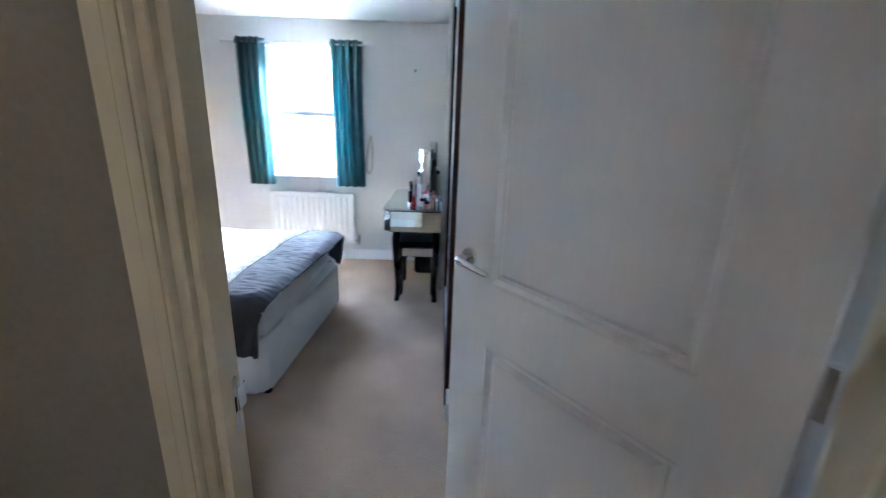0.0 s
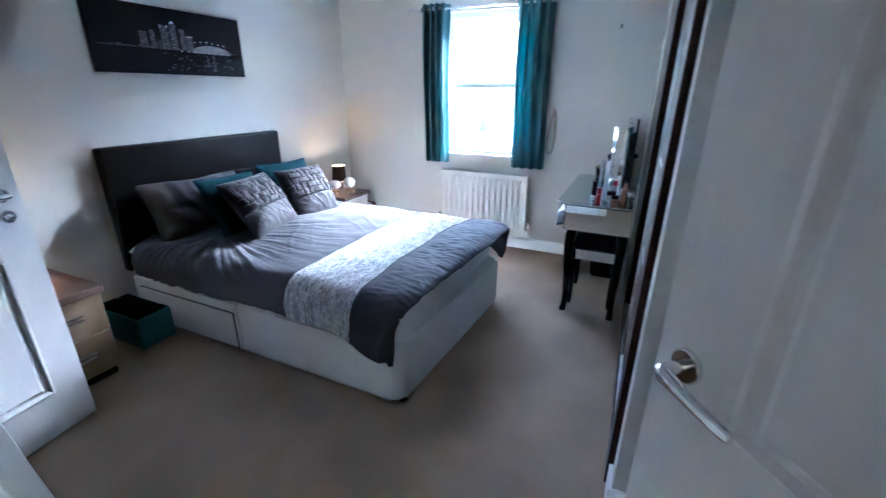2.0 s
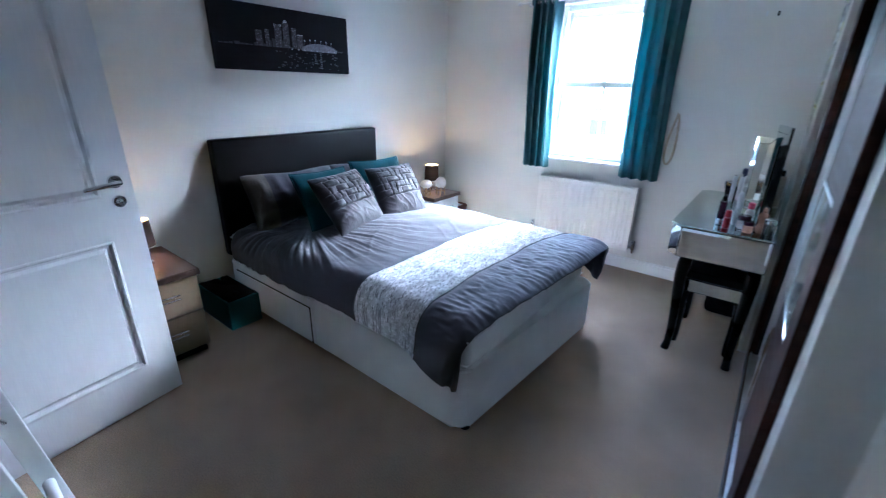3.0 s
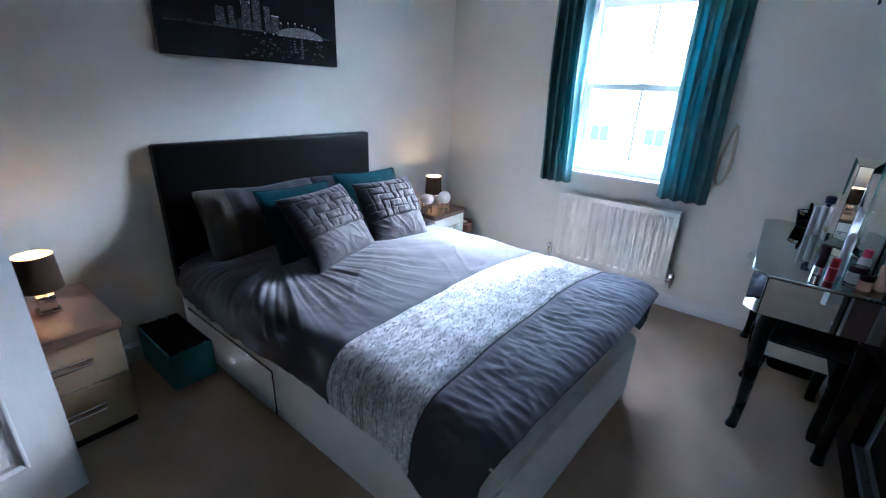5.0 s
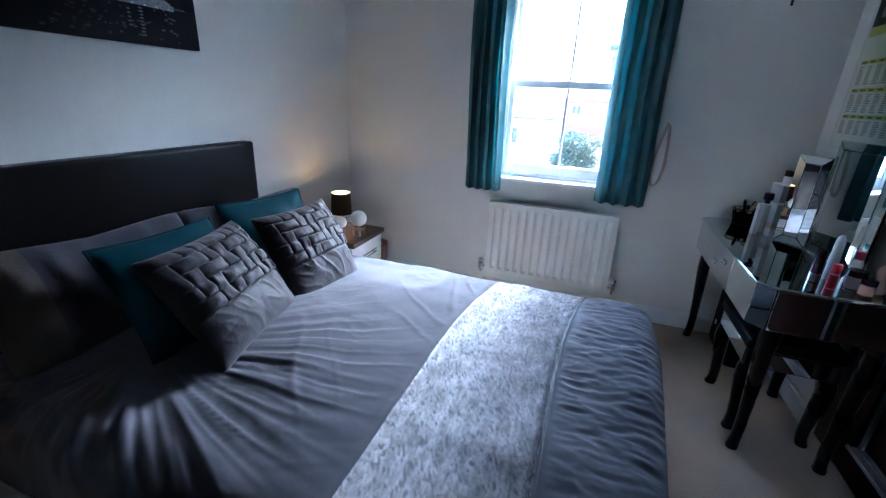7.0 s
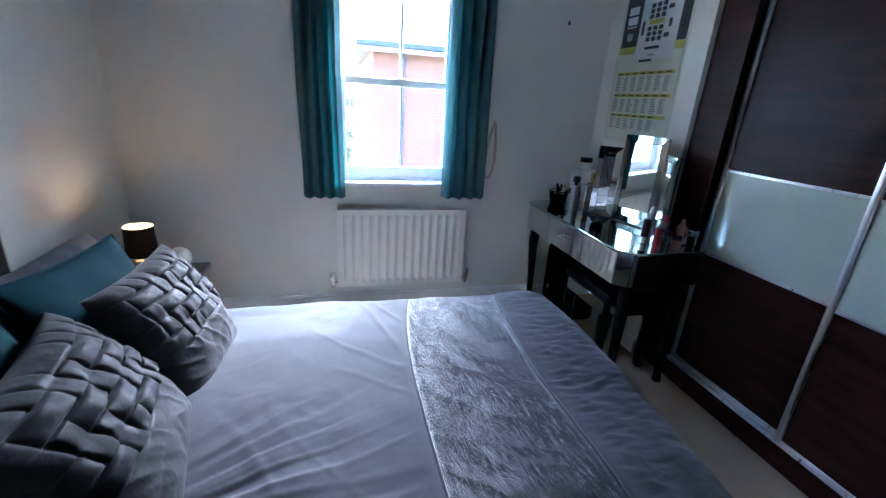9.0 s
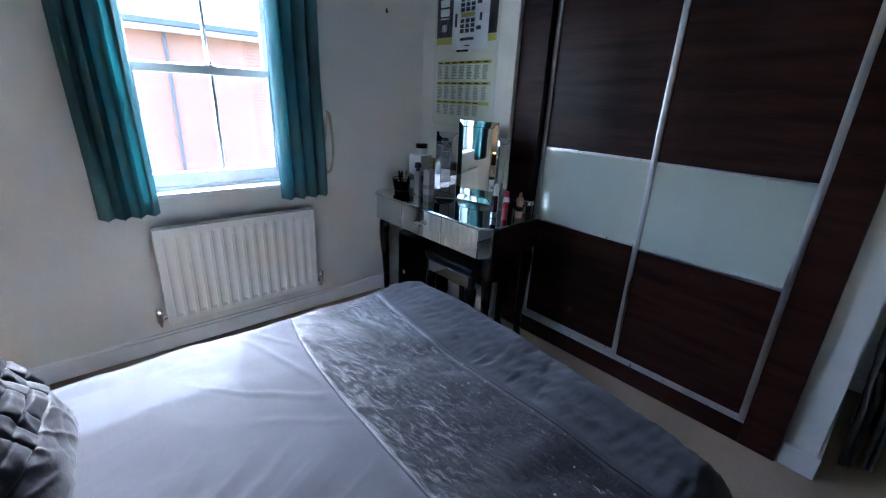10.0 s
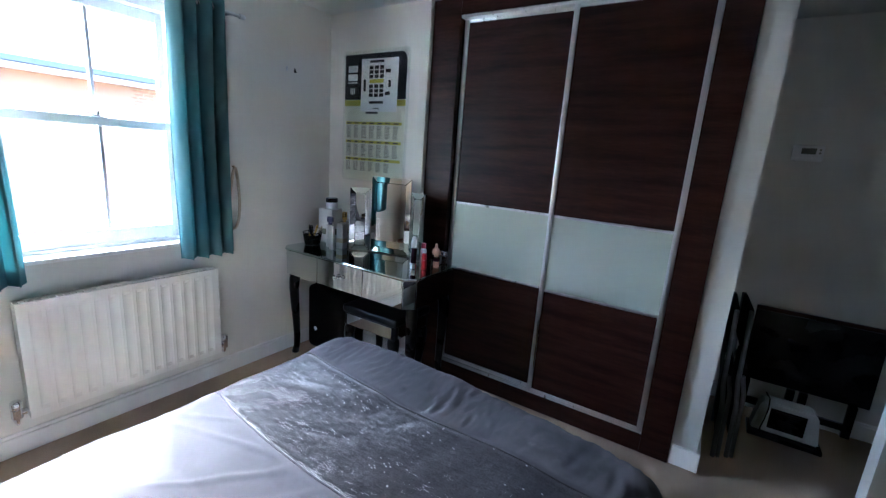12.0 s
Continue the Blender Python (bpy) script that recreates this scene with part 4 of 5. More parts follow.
for sx in (-1, 1):
    for sy in (-1, 1):
        part("leg", cabriole(bmesh.new(), sx * 0.139, sy * 0.172, 0.344, sx * 0.8, sy * 0.8, 1.05), M_BLACK, st, "curved black lacquered leg", 60)

# ---- things on the walls ----
M_CANVAS = mat("canvas_night", (0.010, 0.010, 0.012), 0.6, spec=0.1, var=0.25, scale=5, fine=0.15, fscale=400, bump=0.15, bscale=500)
M_WATER = mat("canvas_water", (0.006, 0.006, 0.0075), 0.55, spec=0.1, var=0.35, scale=9, fine=0.2, fscale=200, stretch=(1, 1, 5))
GREYS = [mat("print_grey_%s" % n, (v, v, v * 1.03), 0.6, var=0.35, scale=60, fine=0.4, fscale=160) for n, v in (("dim", 0.035), ("mid", 0.10), ("light", 0.24), ("bright", 0.55))]
pic = thing("canvas_picture", pose(WX, 2.553, 1.505), "wide black and white canvas print of a city skyline at night", "picture")
PW, PH = 1.006, 0.381
part("canvas", box(0.003, 0.036, 0, PW, 0, PH, 0.003), M_CANVAS, pic)
part("water_print", box(0.0361, 0.0366, 0.004, PW - 0.004, 0.004, 0.145), M_WATER, pic)
rng = random.Random(4)


def print_rects(name, rects, material, x):
    bm = bmesh.new()
    for y0, y1, z0, z1 in rects:
        bx(bm, 0.0366, x, y0, y1, z0, z1)
    tagged(part(name, bm, material, pic, "", 0), kind="stuff" if len(rects) > 2 else "")


towers = [(0.27, 0.045, 0.09), (0.335, 0.03, 0.10), (0.405, 0.05, 0.135), (0.465, 0.045, 0.15), (0.53, 0.035, 0.125), (0.57, 0.045, 0.085)]
print_rects("far_bank", [(0.03 + i * 0.032, 0.03 + i * 0.032 + 0.022 + 0.012 * rng.random(), 0.145, 0.150 + 0.03 * rng.random() * (1.8 if 7 < i < 18 else 0.5)) for i in range(29)], GREYS[0], 0.0370)
for y, w, h_ in towers:
    print_rects("tower", [(y, y + w, 0.147, 0.147 + h_)], GREYS[0], 0.0373)
    rows_, cols_ = int(h_ / 0.0085), max(3, int(w / 0.0075))
    lit, glow = [], []
    for i in range(rows_):
        for j in range(cols_):
            r = (y + 0.002 + j * (w - 0.004) / cols_, y + 0.002 + (j + 0.72) * (w - 0.004) / cols_, 0.149 + i * h_ / rows_, 0.149 + (i + 0.6) * h_ / rows_)
            k = rng.random()
            if k > 0.78:
                glow.append(r)
            elif k > 0.25:
                lit.append(r)
    print_rects("tower_windows", lit, GREYS[1], 0.0376)
    print_rects("bright_windows", glow, GREYS[2], 0.0376)
print_rects("tower_crown", [(0.405, 0.408, 0.262, 0.285), (0.448, 0.455, 0.27, 0.284), (0.475, 0.50, 0.297, 0.304), (0.57, 0.615, 0.229, 0.234), (0.482, 0.493, 0.304, 0.312)], GREYS[3], 0.0378)
bm = bmesh.new()
for i in range(24):
    y0, y1 = 0.60 + i * 0.30 / 24, 0.60 + (i + 1) * 0.30 / 24
    h_ = 0.048 * math.sqrt(max(0.0, 1 - ((i + 0.5 - 12) / 12.2) ** 2)) + 0.003
    bx(bm, 0.0366, 0.0375, y0, y1, 0.138, 0.138 + h_)
tagged(part("dome", bm, GREYS[2], pic, "", 0), kind="stuff")
print_rects("dome_masts", [(0.625 + i * 0.045, 0.6275 + i * 0.045, 0.175, 0.213 - abs(i - 2) * 0.004) for i in range(6)], GREYS[1], 0.0377)
print_rects("mast_lamps", [(0.622 + i * 0.045, 0.6305 + i * 0.045, 0.207 - abs(i - 2) * 0.004, 0.215 - abs(i - 2) * 0.004) for i in range(6)] + [(0.52 + i * 0.05, 0.53 + i * 0.05, 0.139, 0.145) for i in range(8)], GREYS[3], 0.0379)
refl = []
for i in range(70):
    yy, ww = 0.40 + 0.5 * rng.random(), 0.006 + 0.012 * rng.random()
    zz = 0.02 + 0.115 * rng.random()
    refl.append((yy, yy + ww, zz, zz + 0.003 + 0.006 * rng.random()))
print_rects("water_glint", refl, GREYS[0], 0.0368)
print_rects("lamp_reflections", [(0.745 + (0.004 * rng.random()), 0.762, 0.03 + i * 0.012, 0.036 + i * 0.012) for i in range(9)] + [(0.70, 0.712, 0.06 + i * 0.014, 0.066 + i * 0.014) for i in range(5)], GREYS[1], 0.0369)

M_POSTER = mat("poster_paper", (0.78, 0.78, 0.66), 0.35, var=0.03, scale=6, coat=0.3)
M_NAVY = mat("poster_navy", (0.012, 0.015, 0.03), 0.35, var=0.1, coat=0.3)
M_YELLOW = mat("poster_yellow", (0.55, 0.52, 0.06), 0.4, var=0.06)
M_PAPER = mat("white_paper", (0.82, 0.82, 0.85), 0.55, var=0.03)
M_INK = mat("grey_ink", (0.22, 0.23, 0.18), 0.6, var=0.2, scale=200)
M_ACRYL = thin_glass("clear_sleeve", (0.96, 0.97, 0.96))
CXW = EX - 0.04
cal = thing("wall_planner", pose(CXW, 4.682, 1.226) @ Matrix.Diagonal((1, 1, 1.05, 1)), "printed wall planner in a clear sleeve with a paper plan", "poster")
CW, CH = 0.556, 0.79


def rounded_sheet(y0, y1, z0, z1, r, x0, x1, corners=(1, 1, 1, 1)):
    bm = bmesh.new()
    pts = []
    for (cy, cz, a0), on in zip(((y1 - r, z1 - r, 0), (y0 + r, z1 - r, 90), (y0 + r, z0 + r, 180), (y1 - r, z0 + r, 270)), corners):
        if on:
            pts += [(cy + r * math.cos(radians(a0 + 15 * k)), cz + r * math.sin(radians(a0 + 15 * k))) for k in range(7)]
        else:
            pts.append(((y1, z1), (y0, z1), (y0, z0), (y1, z0))[a0 // 90])
    lo, hi = [bm.verts.new((x0, y, z)) for y, z in pts], [bm.verts.new((x1, y, z)) for y, z in pts]
    bm.faces.new(lo), bm.faces.new(hi[::-1])
    for i in range(len(pts)):
        bm.faces.new((lo[i], hi[i], hi[(i + 1) % len(pts)], lo[(i + 1) % len(pts)]))
    return bm


# local y runs from the window side (0) to the wardrobe side (-CW)
part("poster", rounded_sheet(-CW + 0.028, 0, 0.0, CH - 0.02, 0.05, -0.0010, -0.0030, (0, 1, 0, 1)), M_POSTER, cal)
part("header", rounded_sheet(-CW + 0.028, 0, 0.50, CH - 0.02, 0.05, -0.0032, -0.0036, (0, 1, 0, 0)), M_NAVY, cal, "navy header block")
part("stripe", box(-0.0037, -0.0032, -CW + 0.028, 0, 0.462, 0.498), M_YELLOW, cal, "yellow stripe")
plan = part("plan_sheet", moved(box(-0.006, -0.0045, -0.455, -0.145, 0.43, 0.742, 0.0), pose(0, 0, 0, 0.6)), M_PAPER, cal, "white paper plan with dark blocks")
bm = bmesh.new()
for i in range(3):
    for j in range(3):
        for z0 in (0.515, 0.625):
            bx(bm, -0.0066, -0.0061, -0.255 - i * 0.045, -0.222 - i * 0.045, z0 + j * 0.026, z0 + j * 0.026 + 0.021)
for y0, y1, z0, z1 in ((-0.345, -0.225, 0.475, 0.49), (-0.345, -0.225, 0.715, 0.729), (-0.192, -0.172, 0.55, 0.62), (-0.405, -0.385, 0.57, 0.61), (-0.40, -0.36, 0.525, 0.545), (-0.40, -0.36, 0.655, 0.675), (-0.31, -0.265, 0.444, 0.45)):
    bx(bm, -0.0066, -0.0061, y0, y1, z0, z1)
tagged(part("plan_blocks", bm, M_NAVY, plan, "dark printed blocks", 0), kind="stuff")
part("plan_centre", box(-0.0066, -0.0061, -0.345, -0.225, 0.597, 0.619), M_YELLOW, plan, "yellow printed block")
bm = bmesh.new()
for y0, y1, z0, z1 in ((-0.115, -0.030, 0.665, 0.705), (-0.115, -0.030, 0.615, 0.655), (-0.115, -0.030, 0.600, 0.606), (-0.09, -0.083, 0.535, 0.57), (-0.075, -0.068, 0.53, 0.57), (-0.06, -0.053, 0.535, 0.57)):
    bx(bm, -0.0041, -0.0037, y0, y1, z0, z1)
part("title_bars", bm, M_PAPER, cal, "pale title lettering bars", 0)
part("caption_bar", box(-0.0036, -0.0031, -0.30, -0.195, 0.415, 0.437), M_NAVY, cal, "dark caption bar")
for k, z0 in enumerate((0.348, 0.232, 0.122)):
    part("month_band", box(-0.0036, -0.0031, -CW + 0.05, -0.018, z0, z0 + 0.018), M_YELLOW, cal, "yellow month band")
    bm, bm2 = bmesh.new(), bmesh.new()
    for j in range(7):
        y1 = -0.022 - j * 0.069
        if k == 2 and j == 6:
            continue
        for i in range(9 if k < 2 else 7):
            bx(bm, -0.0036, -0.0031, y1 - 0.030 - 0.018 * rng.random(), y1, z0 - 0.012 - i * 0.0088, z0 - 0.0075 - i * 0.0088)
        bx(bm2, -0.0041, -0.0037, y1 - 0.045, y1 - 0.004, z0 + 0.005, z0 + 0.013)
    tagged(part("entry_lines", bm, M_INK, cal, "grey printed entry lines", 0), kind="stuff")
    tagged(part("month_names", bm2, M_NAVY, cal, "dark month names", 0), kind="stuff")
part("sleeve", rounded_sheet(-CW, 0.012, -0.012, CH, 0.03, -0.0075, -0.0095), M_ACRYL, cal, "clear plastic sleeve")

ther = thing("thermostat", pose(1.1, 2.045, 1.585), "white room thermostat with a small dark display", "thermostat")
part("case", box(-0.028, 0, -0.07, 0.07, -0.044, 0.044, 0.010, 3), M_WHITEDRAWER, ther)
part("display", box(-0.0292, -0.0278, -0.035, 0.030, -0.006, 0.026, 0.001, 1), mat("lcd", (0.12, 0.13, 0.11), 0.25), ther, "grey display")
for z in (0.002, 0.018):
    part("button", cyl(bmesh.new(), (-0.027, -0.052, z), (-0.031, -0.052, z), 0.006, seg=12), M_INK, ther)

# ---- recess: folded chairs, folded table, heater ----
M_GREYMET = mat("grey_tube", (0.10, 0.10, 0.105), 0.5, 0.3, var=0.15)
fold = thing("folding_chair", pose(0.36, 2.245, 0), "grey metal folding chair leaning flat against the wall end", "folding chair", "folded chairs")
for x0, x1 in ((-0.02, -0.02), (0.36, 0.36)):
    part("leg", tube(bmesh.new(), [(x0, -0.028, 0.011), (x0, -0.020, 0.30), (x0, -0.004, 0.42), (x0, 0.008, 0.80)], 0.011, 10), M_GREYMET, fold)
    part("rear_leg", tube(bmesh.new(), [(x0 + 0.012, -0.050, 0.011), (x0 + 0.012, -0.042, 0.36), (x0 + 0.012, -0.020, 0.46)], 0.010, 10), M_GREYMET, fold)
part("seat", box(0.0, 0.34, -0.036, -0.016, 0.12, 0.50, 0.008), M_BLACKCLOTH, fold, "dark padded seat")
part("backrest", box(0.0, 0.34, -0.006, 0.012, 0.58, 0.80, 0.008), M_BLACKCLOTH, fold, "dark padded backrest")
fold2 = copy_thing(fold, pose(0.40, 2.185, 0, 0, 0, 2))
tagged(fold2, "second grey metal folding chair leaning on the first one")

tb = thing("folded_table", pose(1.062, 2.10, 0), "dark folded side table with black top leaning on the back wall", "table")
part("tabletop", moved(box(-0.012, 0.012, -0.60, 0, 0.20, 0.645, 0.004), pose(0, 0, 0, 0, 3)), M_BLACK, tb, "black table top panel")
part("edge", moved(box(-0.016, 0.016, -0.60, 0, 0.646, 0.67, 0.004), pose(0, 0, 0, 0, 3)), M_WENGE, tb, "dark brown table edge")
for y in (-0.03, -0.25, -0.31, -0.53):
    part("leg", moved(box(-0.015, 0.015, y - 0.02, y + 0.02, 0, 0.20, 0.003), pose(-0.005, 0, 0.0)), M_BLACK, tb)
part("stretcher", box(-0.020, 0.010, -0.55, -0.01, 0.04, 0.08, 0.004), M_BLACK, tb)
part("back_board", box(0.018, 0.021, -0.56, -0.03, 0.0, 0.24), M_WALL, tb, "pale board behind the legs")

hd = thing("fan_heater", pose(0.82, 1.885, 0.0) @ Matrix.Diagonal((1, 0.95, 0.86, 1)), "white portable fan heater with a dark grille on the carpet", "heater")
bm = bmesh.new()
pts = [(-0.16, 0.03), (0.16, 0.03), (0.135, 0.215), (0.11, 0.24), (-0.11, 0.24), (-0.135, 0.215)]
lo, hi = [bm.verts.new((-0.055, y, z)) for y, z in pts], [bm.verts.new((0.05, y, z)) for y, z in pts]
bm.faces.new(lo), bm.faces.new(hi[::-1])
for i in range(6):
    bm.faces.new((lo[i], hi[i], hi[(i + 1) % 6], lo[(i + 1) % 6]))
bmesh.ops.bevel(bm, geom=list(bm.edges), offset=0.008, segments=2, affect="EDGES")
part("case", bm, M_WHITEDRAWER, hd)
part("grille_frame", box(-0.058, -0.054, -0.085, 0.085, 0.065, 0.205, 0.0015, 1), M_BLACK, hd, "dark grille recess")
for i in range(9):
    part("grille_slat", box(-0.063, -0.057, -0.078, 0.078, 0.074 + i * 0.0145, 0.077 + i * 0.0145), M_BLACK, hd)
part("base", box(-0.095, 0.06, -0.175, 0.175, 0.0, 0.03, 0.008), M_BLACK, hd, "black plastic base")
part("flex", tube(bmesh.new(), [(0.03, 0.10, 0.24), (0.0, 0.115, 0.275), (-0.05, 0.10, 0.265), (-0.068, 0.098, 0.20), (-0.066, 0.105, 0.12), (-0.07, 0.115, 0.06), (-0.09, 0.12, 0.037)], 0.004, 8), M_BLACK, hd, "black mains flex")

# ---- white folding rack by the doorway ----
rack = thing("folding_clothes_rack", pose(0, 0, 0), "white painted wooden folding rack leaning beside the doorway", "clothes rack")
for x, y in ((-0.725, 1.303), (-1.05, 1.322)):
    part("front_leg", moved(box(-0.011, 0.011, -0.018, 0.018, 0, 1.06, 0.003), pose(x, y, 0.004, 6.3)), M_GLOSS, rack, "white wooden leg")
for x in (-0.765, -1.02):
    part("rear_leg", moved(box(-0.010, 0.010, -0.018, 0.018, 0, 0.93, 0.003), pose(x, 1.105, 0.0, -4.0)), M_GLOSS, rack, "white wooden strut")
for z, y in ((0.30, 1.291), (0.62, 1.253), (1.02, 1.205)):
    part("rung", cyl(bmesh.new(), (-1.045, y, z), (-0.74, y, z), 0.011, seg=12), M_GLOSS, rack, "white wooden rung")
for x in (-0.75, -1.035):
    part("hinge", cyl(cyl(bmesh.new(), (x - 0.022, 1.172, 0.90), (x + 0.022, 1.172, 0.90), 0.006, seg=10), (x, 1.172, 0.90), (x, 1.232, 0.80), 0.004, seg=8), M_CHROME, rack, "small metal hinge and stay")

# ---- landing ----
lamp_l = thing("landing_ceiling_light", pose(0.1, -0.45, CZ), "round lit landing ceiling light with an opal glass shade", "ceiling light")
part("plate", cyl(bmesh.new(), (0, 0, -0.02), (0, 0, 0), 0.12, seg=32), M_WHITEDRAWER, lamp_l)
part("shade", lathe(bmesh.new(), [(0.13, -0.02), (0.13, -0.04), (0.11, -0.075), (0.06, -0.095), (0.0, -0.10)], seg=32), emitter("opal_glass", (1.0, 0.74, 0.45), 0.20), lamp_l, "lit opal glass shade")
rail = thing("stair_handrail", pose(0, 0, 0), "dark stained wooden handrail and newel post on the landing", "handrail")
part("rail", tube(bmesh.new(), [(-0.532, 0.940, 1.028), (-0.42, 0.850, 1.028), (-0.335, 0.770, 1.028)], 0.034, 14), M_BLACK, rail, "dark rounded rail")
part("newel_post", box(-0.375, -0.295, 0.712, 0.792, 0.0, 1.02, 0.006), M_BLACK, rail, "dark square newel post")
part("wall_plate", box(-0.59, -0.49, 0.952, 0.9775, 0.97, 1.08, 0.004), M_BLACK, rail)

# ---- things on the dressing table ----
TT = TZ + 0.0005
tm = thing("dressing_mirror", pose(0.045, 4.16, TT), "folding vanity mirror with three glass leaves", "mirror")


def mirror_panel(w, h_):
    """Bevelled panel: a middle glass and four sloping border strips, seen from -x."""
    b = 0.035
    strips = []
    for quad in (((0, 0), (w, 0), (w - b, b), (b, b)), ((w, 0), (w, h_), (w - b, h_ - b), (w - b, b)), ((w, h_), (0, h_), (b, h_ - b), (w - b, h_ - b)), ((0, h_), (0, 0), (b, b), (b, h_ - b))):
        bm = bmesh.new()
        cy, cz = sum(p[0] for p in quad) / 4, sum(p[1] for p in quad) / 4
        q = [(cy + (y - cy) * 0.985, cz + (z - cz) * 0.985) for y, z in quad]
        inner = {2, 3}
        f = [bm.verts.new((-0.006 if i in inner else -0.0025, y, z)) for i, (y, z) in enumerate(q)]
        k = [bm.verts.new((0, y, z)) for y, z in q]
        bm.faces.new(f), bm.faces.new(k[::-1])
        for i in range(4):
            bm.faces.new((f[i], k[i], k[(i + 1) % 4], f[(i + 1) % 4]))
        strips.append(bm)
    return box(-0.006, 0, b + 0.001, w - b - 0.001, b + 0.001, h_ - b - 0.001, 0.002, 1), strips, box(0.0005, 0.009, 0.002, w - 0.002, 0.002, h_ - 0.002)


for w, h_, m in ((0.278, 0.49, pose(0, -0.139, 0.006, 0, -0.7, 11.7)), (0.135, 0.415, pose(-0.060, 0.139, 0.004, 0, 0, 42)), (0.135, 0.415, pose(-0.040, -0.274, 0.004, 0, 0, -15))):
    mid, strips, back = mirror_panel(w, h_)
    pn = part("panel", moved(back, m), M_BLACK, tm, "black mirror backing")
    part("glass", moved(mid, m), M_MIRROR, pn, "mirror glass")
    for sbm in strips:
        part("bevel_strip", moved(sbm, m), M_MIRROR, pn, "bevelled mirror border")

M_WHITEP = mat("white_plastic", (0.75, 0.75, 0.76), 0.35, var=0.03)
M_REDP = mat("red_plastic", (0.42, 0.012, 0.02), 0.3, var=0.05)
M_PINKP = mat("pink_cap", (0.55, 0.04, 0.10), 0.35, var=0.05)
M_PEACH = mat("peach_glass", (0.55, 0.30, 0.21), 0.22, var=0.05, coat=0.5)
M_BLUEP = mat("navy_plastic", (0.02, 0.03, 0.11), 0.35, var=0.05)
M_GOLD = mat("gold_metal", (0.62, 0.43, 0.13), 0.28, 1.0, var=0.08)
M_CLEARP = glassy("clear_bottle", (0.92, 0.88, 0.86), 0.05)
M_PURPLE = mat("dark_plum", (0.03, 0.008, 0.02), 0.25, var=0.1)
M_AMBER = mat("cream_label", (0.60, 0.52, 0.38), 0.5, var=0.06)


def bottle(name, x, y, profile, material, cap, cap_material, label, category, z=None, cap_name="cap", k=1.0):
    profile, cap = [(r * k, h_ * k) for r, h_ in profile], cap and [(r * k, h_ * k) for r, h_ in cap]
    ob = thing(name, pose(x, y, TT if z is None else z), label, category)
    part("body", lathe(bmesh.new(), profile, seg=20), material, ob)
    if cap:
        part(cap_name, lathe(bmesh.new(), cap, seg=18), cap_material, ob)
    return ob


def straight(r, h_, e=0.004):
    return [(r - e, 0), (r, e), (r, h_ - e), (r - e, h_)]


def carton(name, x, y, w, d, h_, material, label, category, turn=0, z=None, band=None):
    ob = thing(name, pose(x, y, TT if z is None else z, 0, 0, turn), label, category)
    part("body", box(-w / 2, w / 2, -d / 2, d / 2, 0, h_, 0.0015, 1), material, ob)
    part("lid", box(-w / 2 - 0.0008, w / 2 + 0.0008, -d / 2 - 0.0008, d / 2 + 0.0008, h_ * 0.985, h_ + 0.002, 0.001, 1), material, ob)
    if band:
        part("label_band", box(-w / 2 - 0.0009, w / 2 + 0.0009, -d / 2 - 0.0009, d / 2 + 0.0009, h_ * 0.25, h_ * 0.42), band, ob, "printed label band")
    return ob


carton("cosmetics_box", 0.0, 4.69, 0.11, 0.12, 0.235, M_WHITEP, "white cardboard cosmetics box at the back of the table", "box", 6, band=M_INK)
bottle("cream_jar", 0.0, 4.68, straight(0.040, 0.045), M_WHITEP, [(0.041, 0.045), (0.041, 0.072), (0.038, 0.075)], M_BLACK, "white cream jar with a black lid on the box", "jar", TT + 0.2375)
bk = thing("trinket_basket", pose(-0.165, 4.685, TT), "black wire basket heaped with small make-up items", "basket")
for i in range(14):
    a = 2 * math.pi * i / 14
    part("wire", tube(bmesh.new(), [(0.048 * math.cos(a), 0.048 * math.sin(a), 0.002), (0.062 * math.cos(a), 0.062 * math.sin(a), 0.085)], 0.002, 6), M_BLACK, bk)
for r, z in ((0.048, 0.003), (0.055, 0.045), (0.062, 0.086)):
    part("hoop", tube(bmesh.new(), [(r * math.cos(2 * math.pi * i / 24), r * math.sin(2 * math.pi * i / 24), z) for i in range(25)], 0.0025, 6), M_BLACK, bk)
part("base", cyl(bmesh.new(), (0, 0, 0), (0, 0, 0.004), 0.047, seg=20), M_BLACK, bk)
# added dark cup so the wire basket reads as dense and dark
part("dark_filler", lathe(bmesh.new(), [(0.044, 0.005), (0.056, 0.07), (0.053, 0.07), (0.0, 0.045)], seg=20), M_BLACKCLOTH, bk, "added dark cup that makes the basket look full")
for i in range(9):
    a, r, l = rng.random() * 6.28, 0.028 * rng.random(), 0.06 + 0.05 * rng.random()
    it = thing("lipstick" if i % 2 else "make_up_brush", pose(-0.165 + r * math.cos(a), 4.685 + r * math.sin(a), TT + 0.006, 25 * math.cos(a * 3), 25 * math.sin(a * 2)), "small make-up item standing in the wire basket", "make-up")
    part("stick", lathe(bmesh.new(), straight(0.008, l, 0.002), seg=10), (M_BLACK, M_GOLD, M_WHITEP, M_BLUEP)[i % 4], it)
    part("tip", lathe(bmesh.new(), [(0.008, l), (0.009, l + 0.012), (0.004, l + 0.03), (0.0, l + 0.032)], seg=10), (M_AMBER, M_BLACK, M_GOLD)[i % 3], it)
bottle("spray_bottle", -0.12, 4.562, straight(0.026, 0.15), M_WHITEP, [(0.012, 0.15), (0.013, 0.165), (0.022, 0.17), (0.022, 0.20), (0.015, 0.205)], M_BLUEP, "white pump bottle with a dark blue top", "bottle")
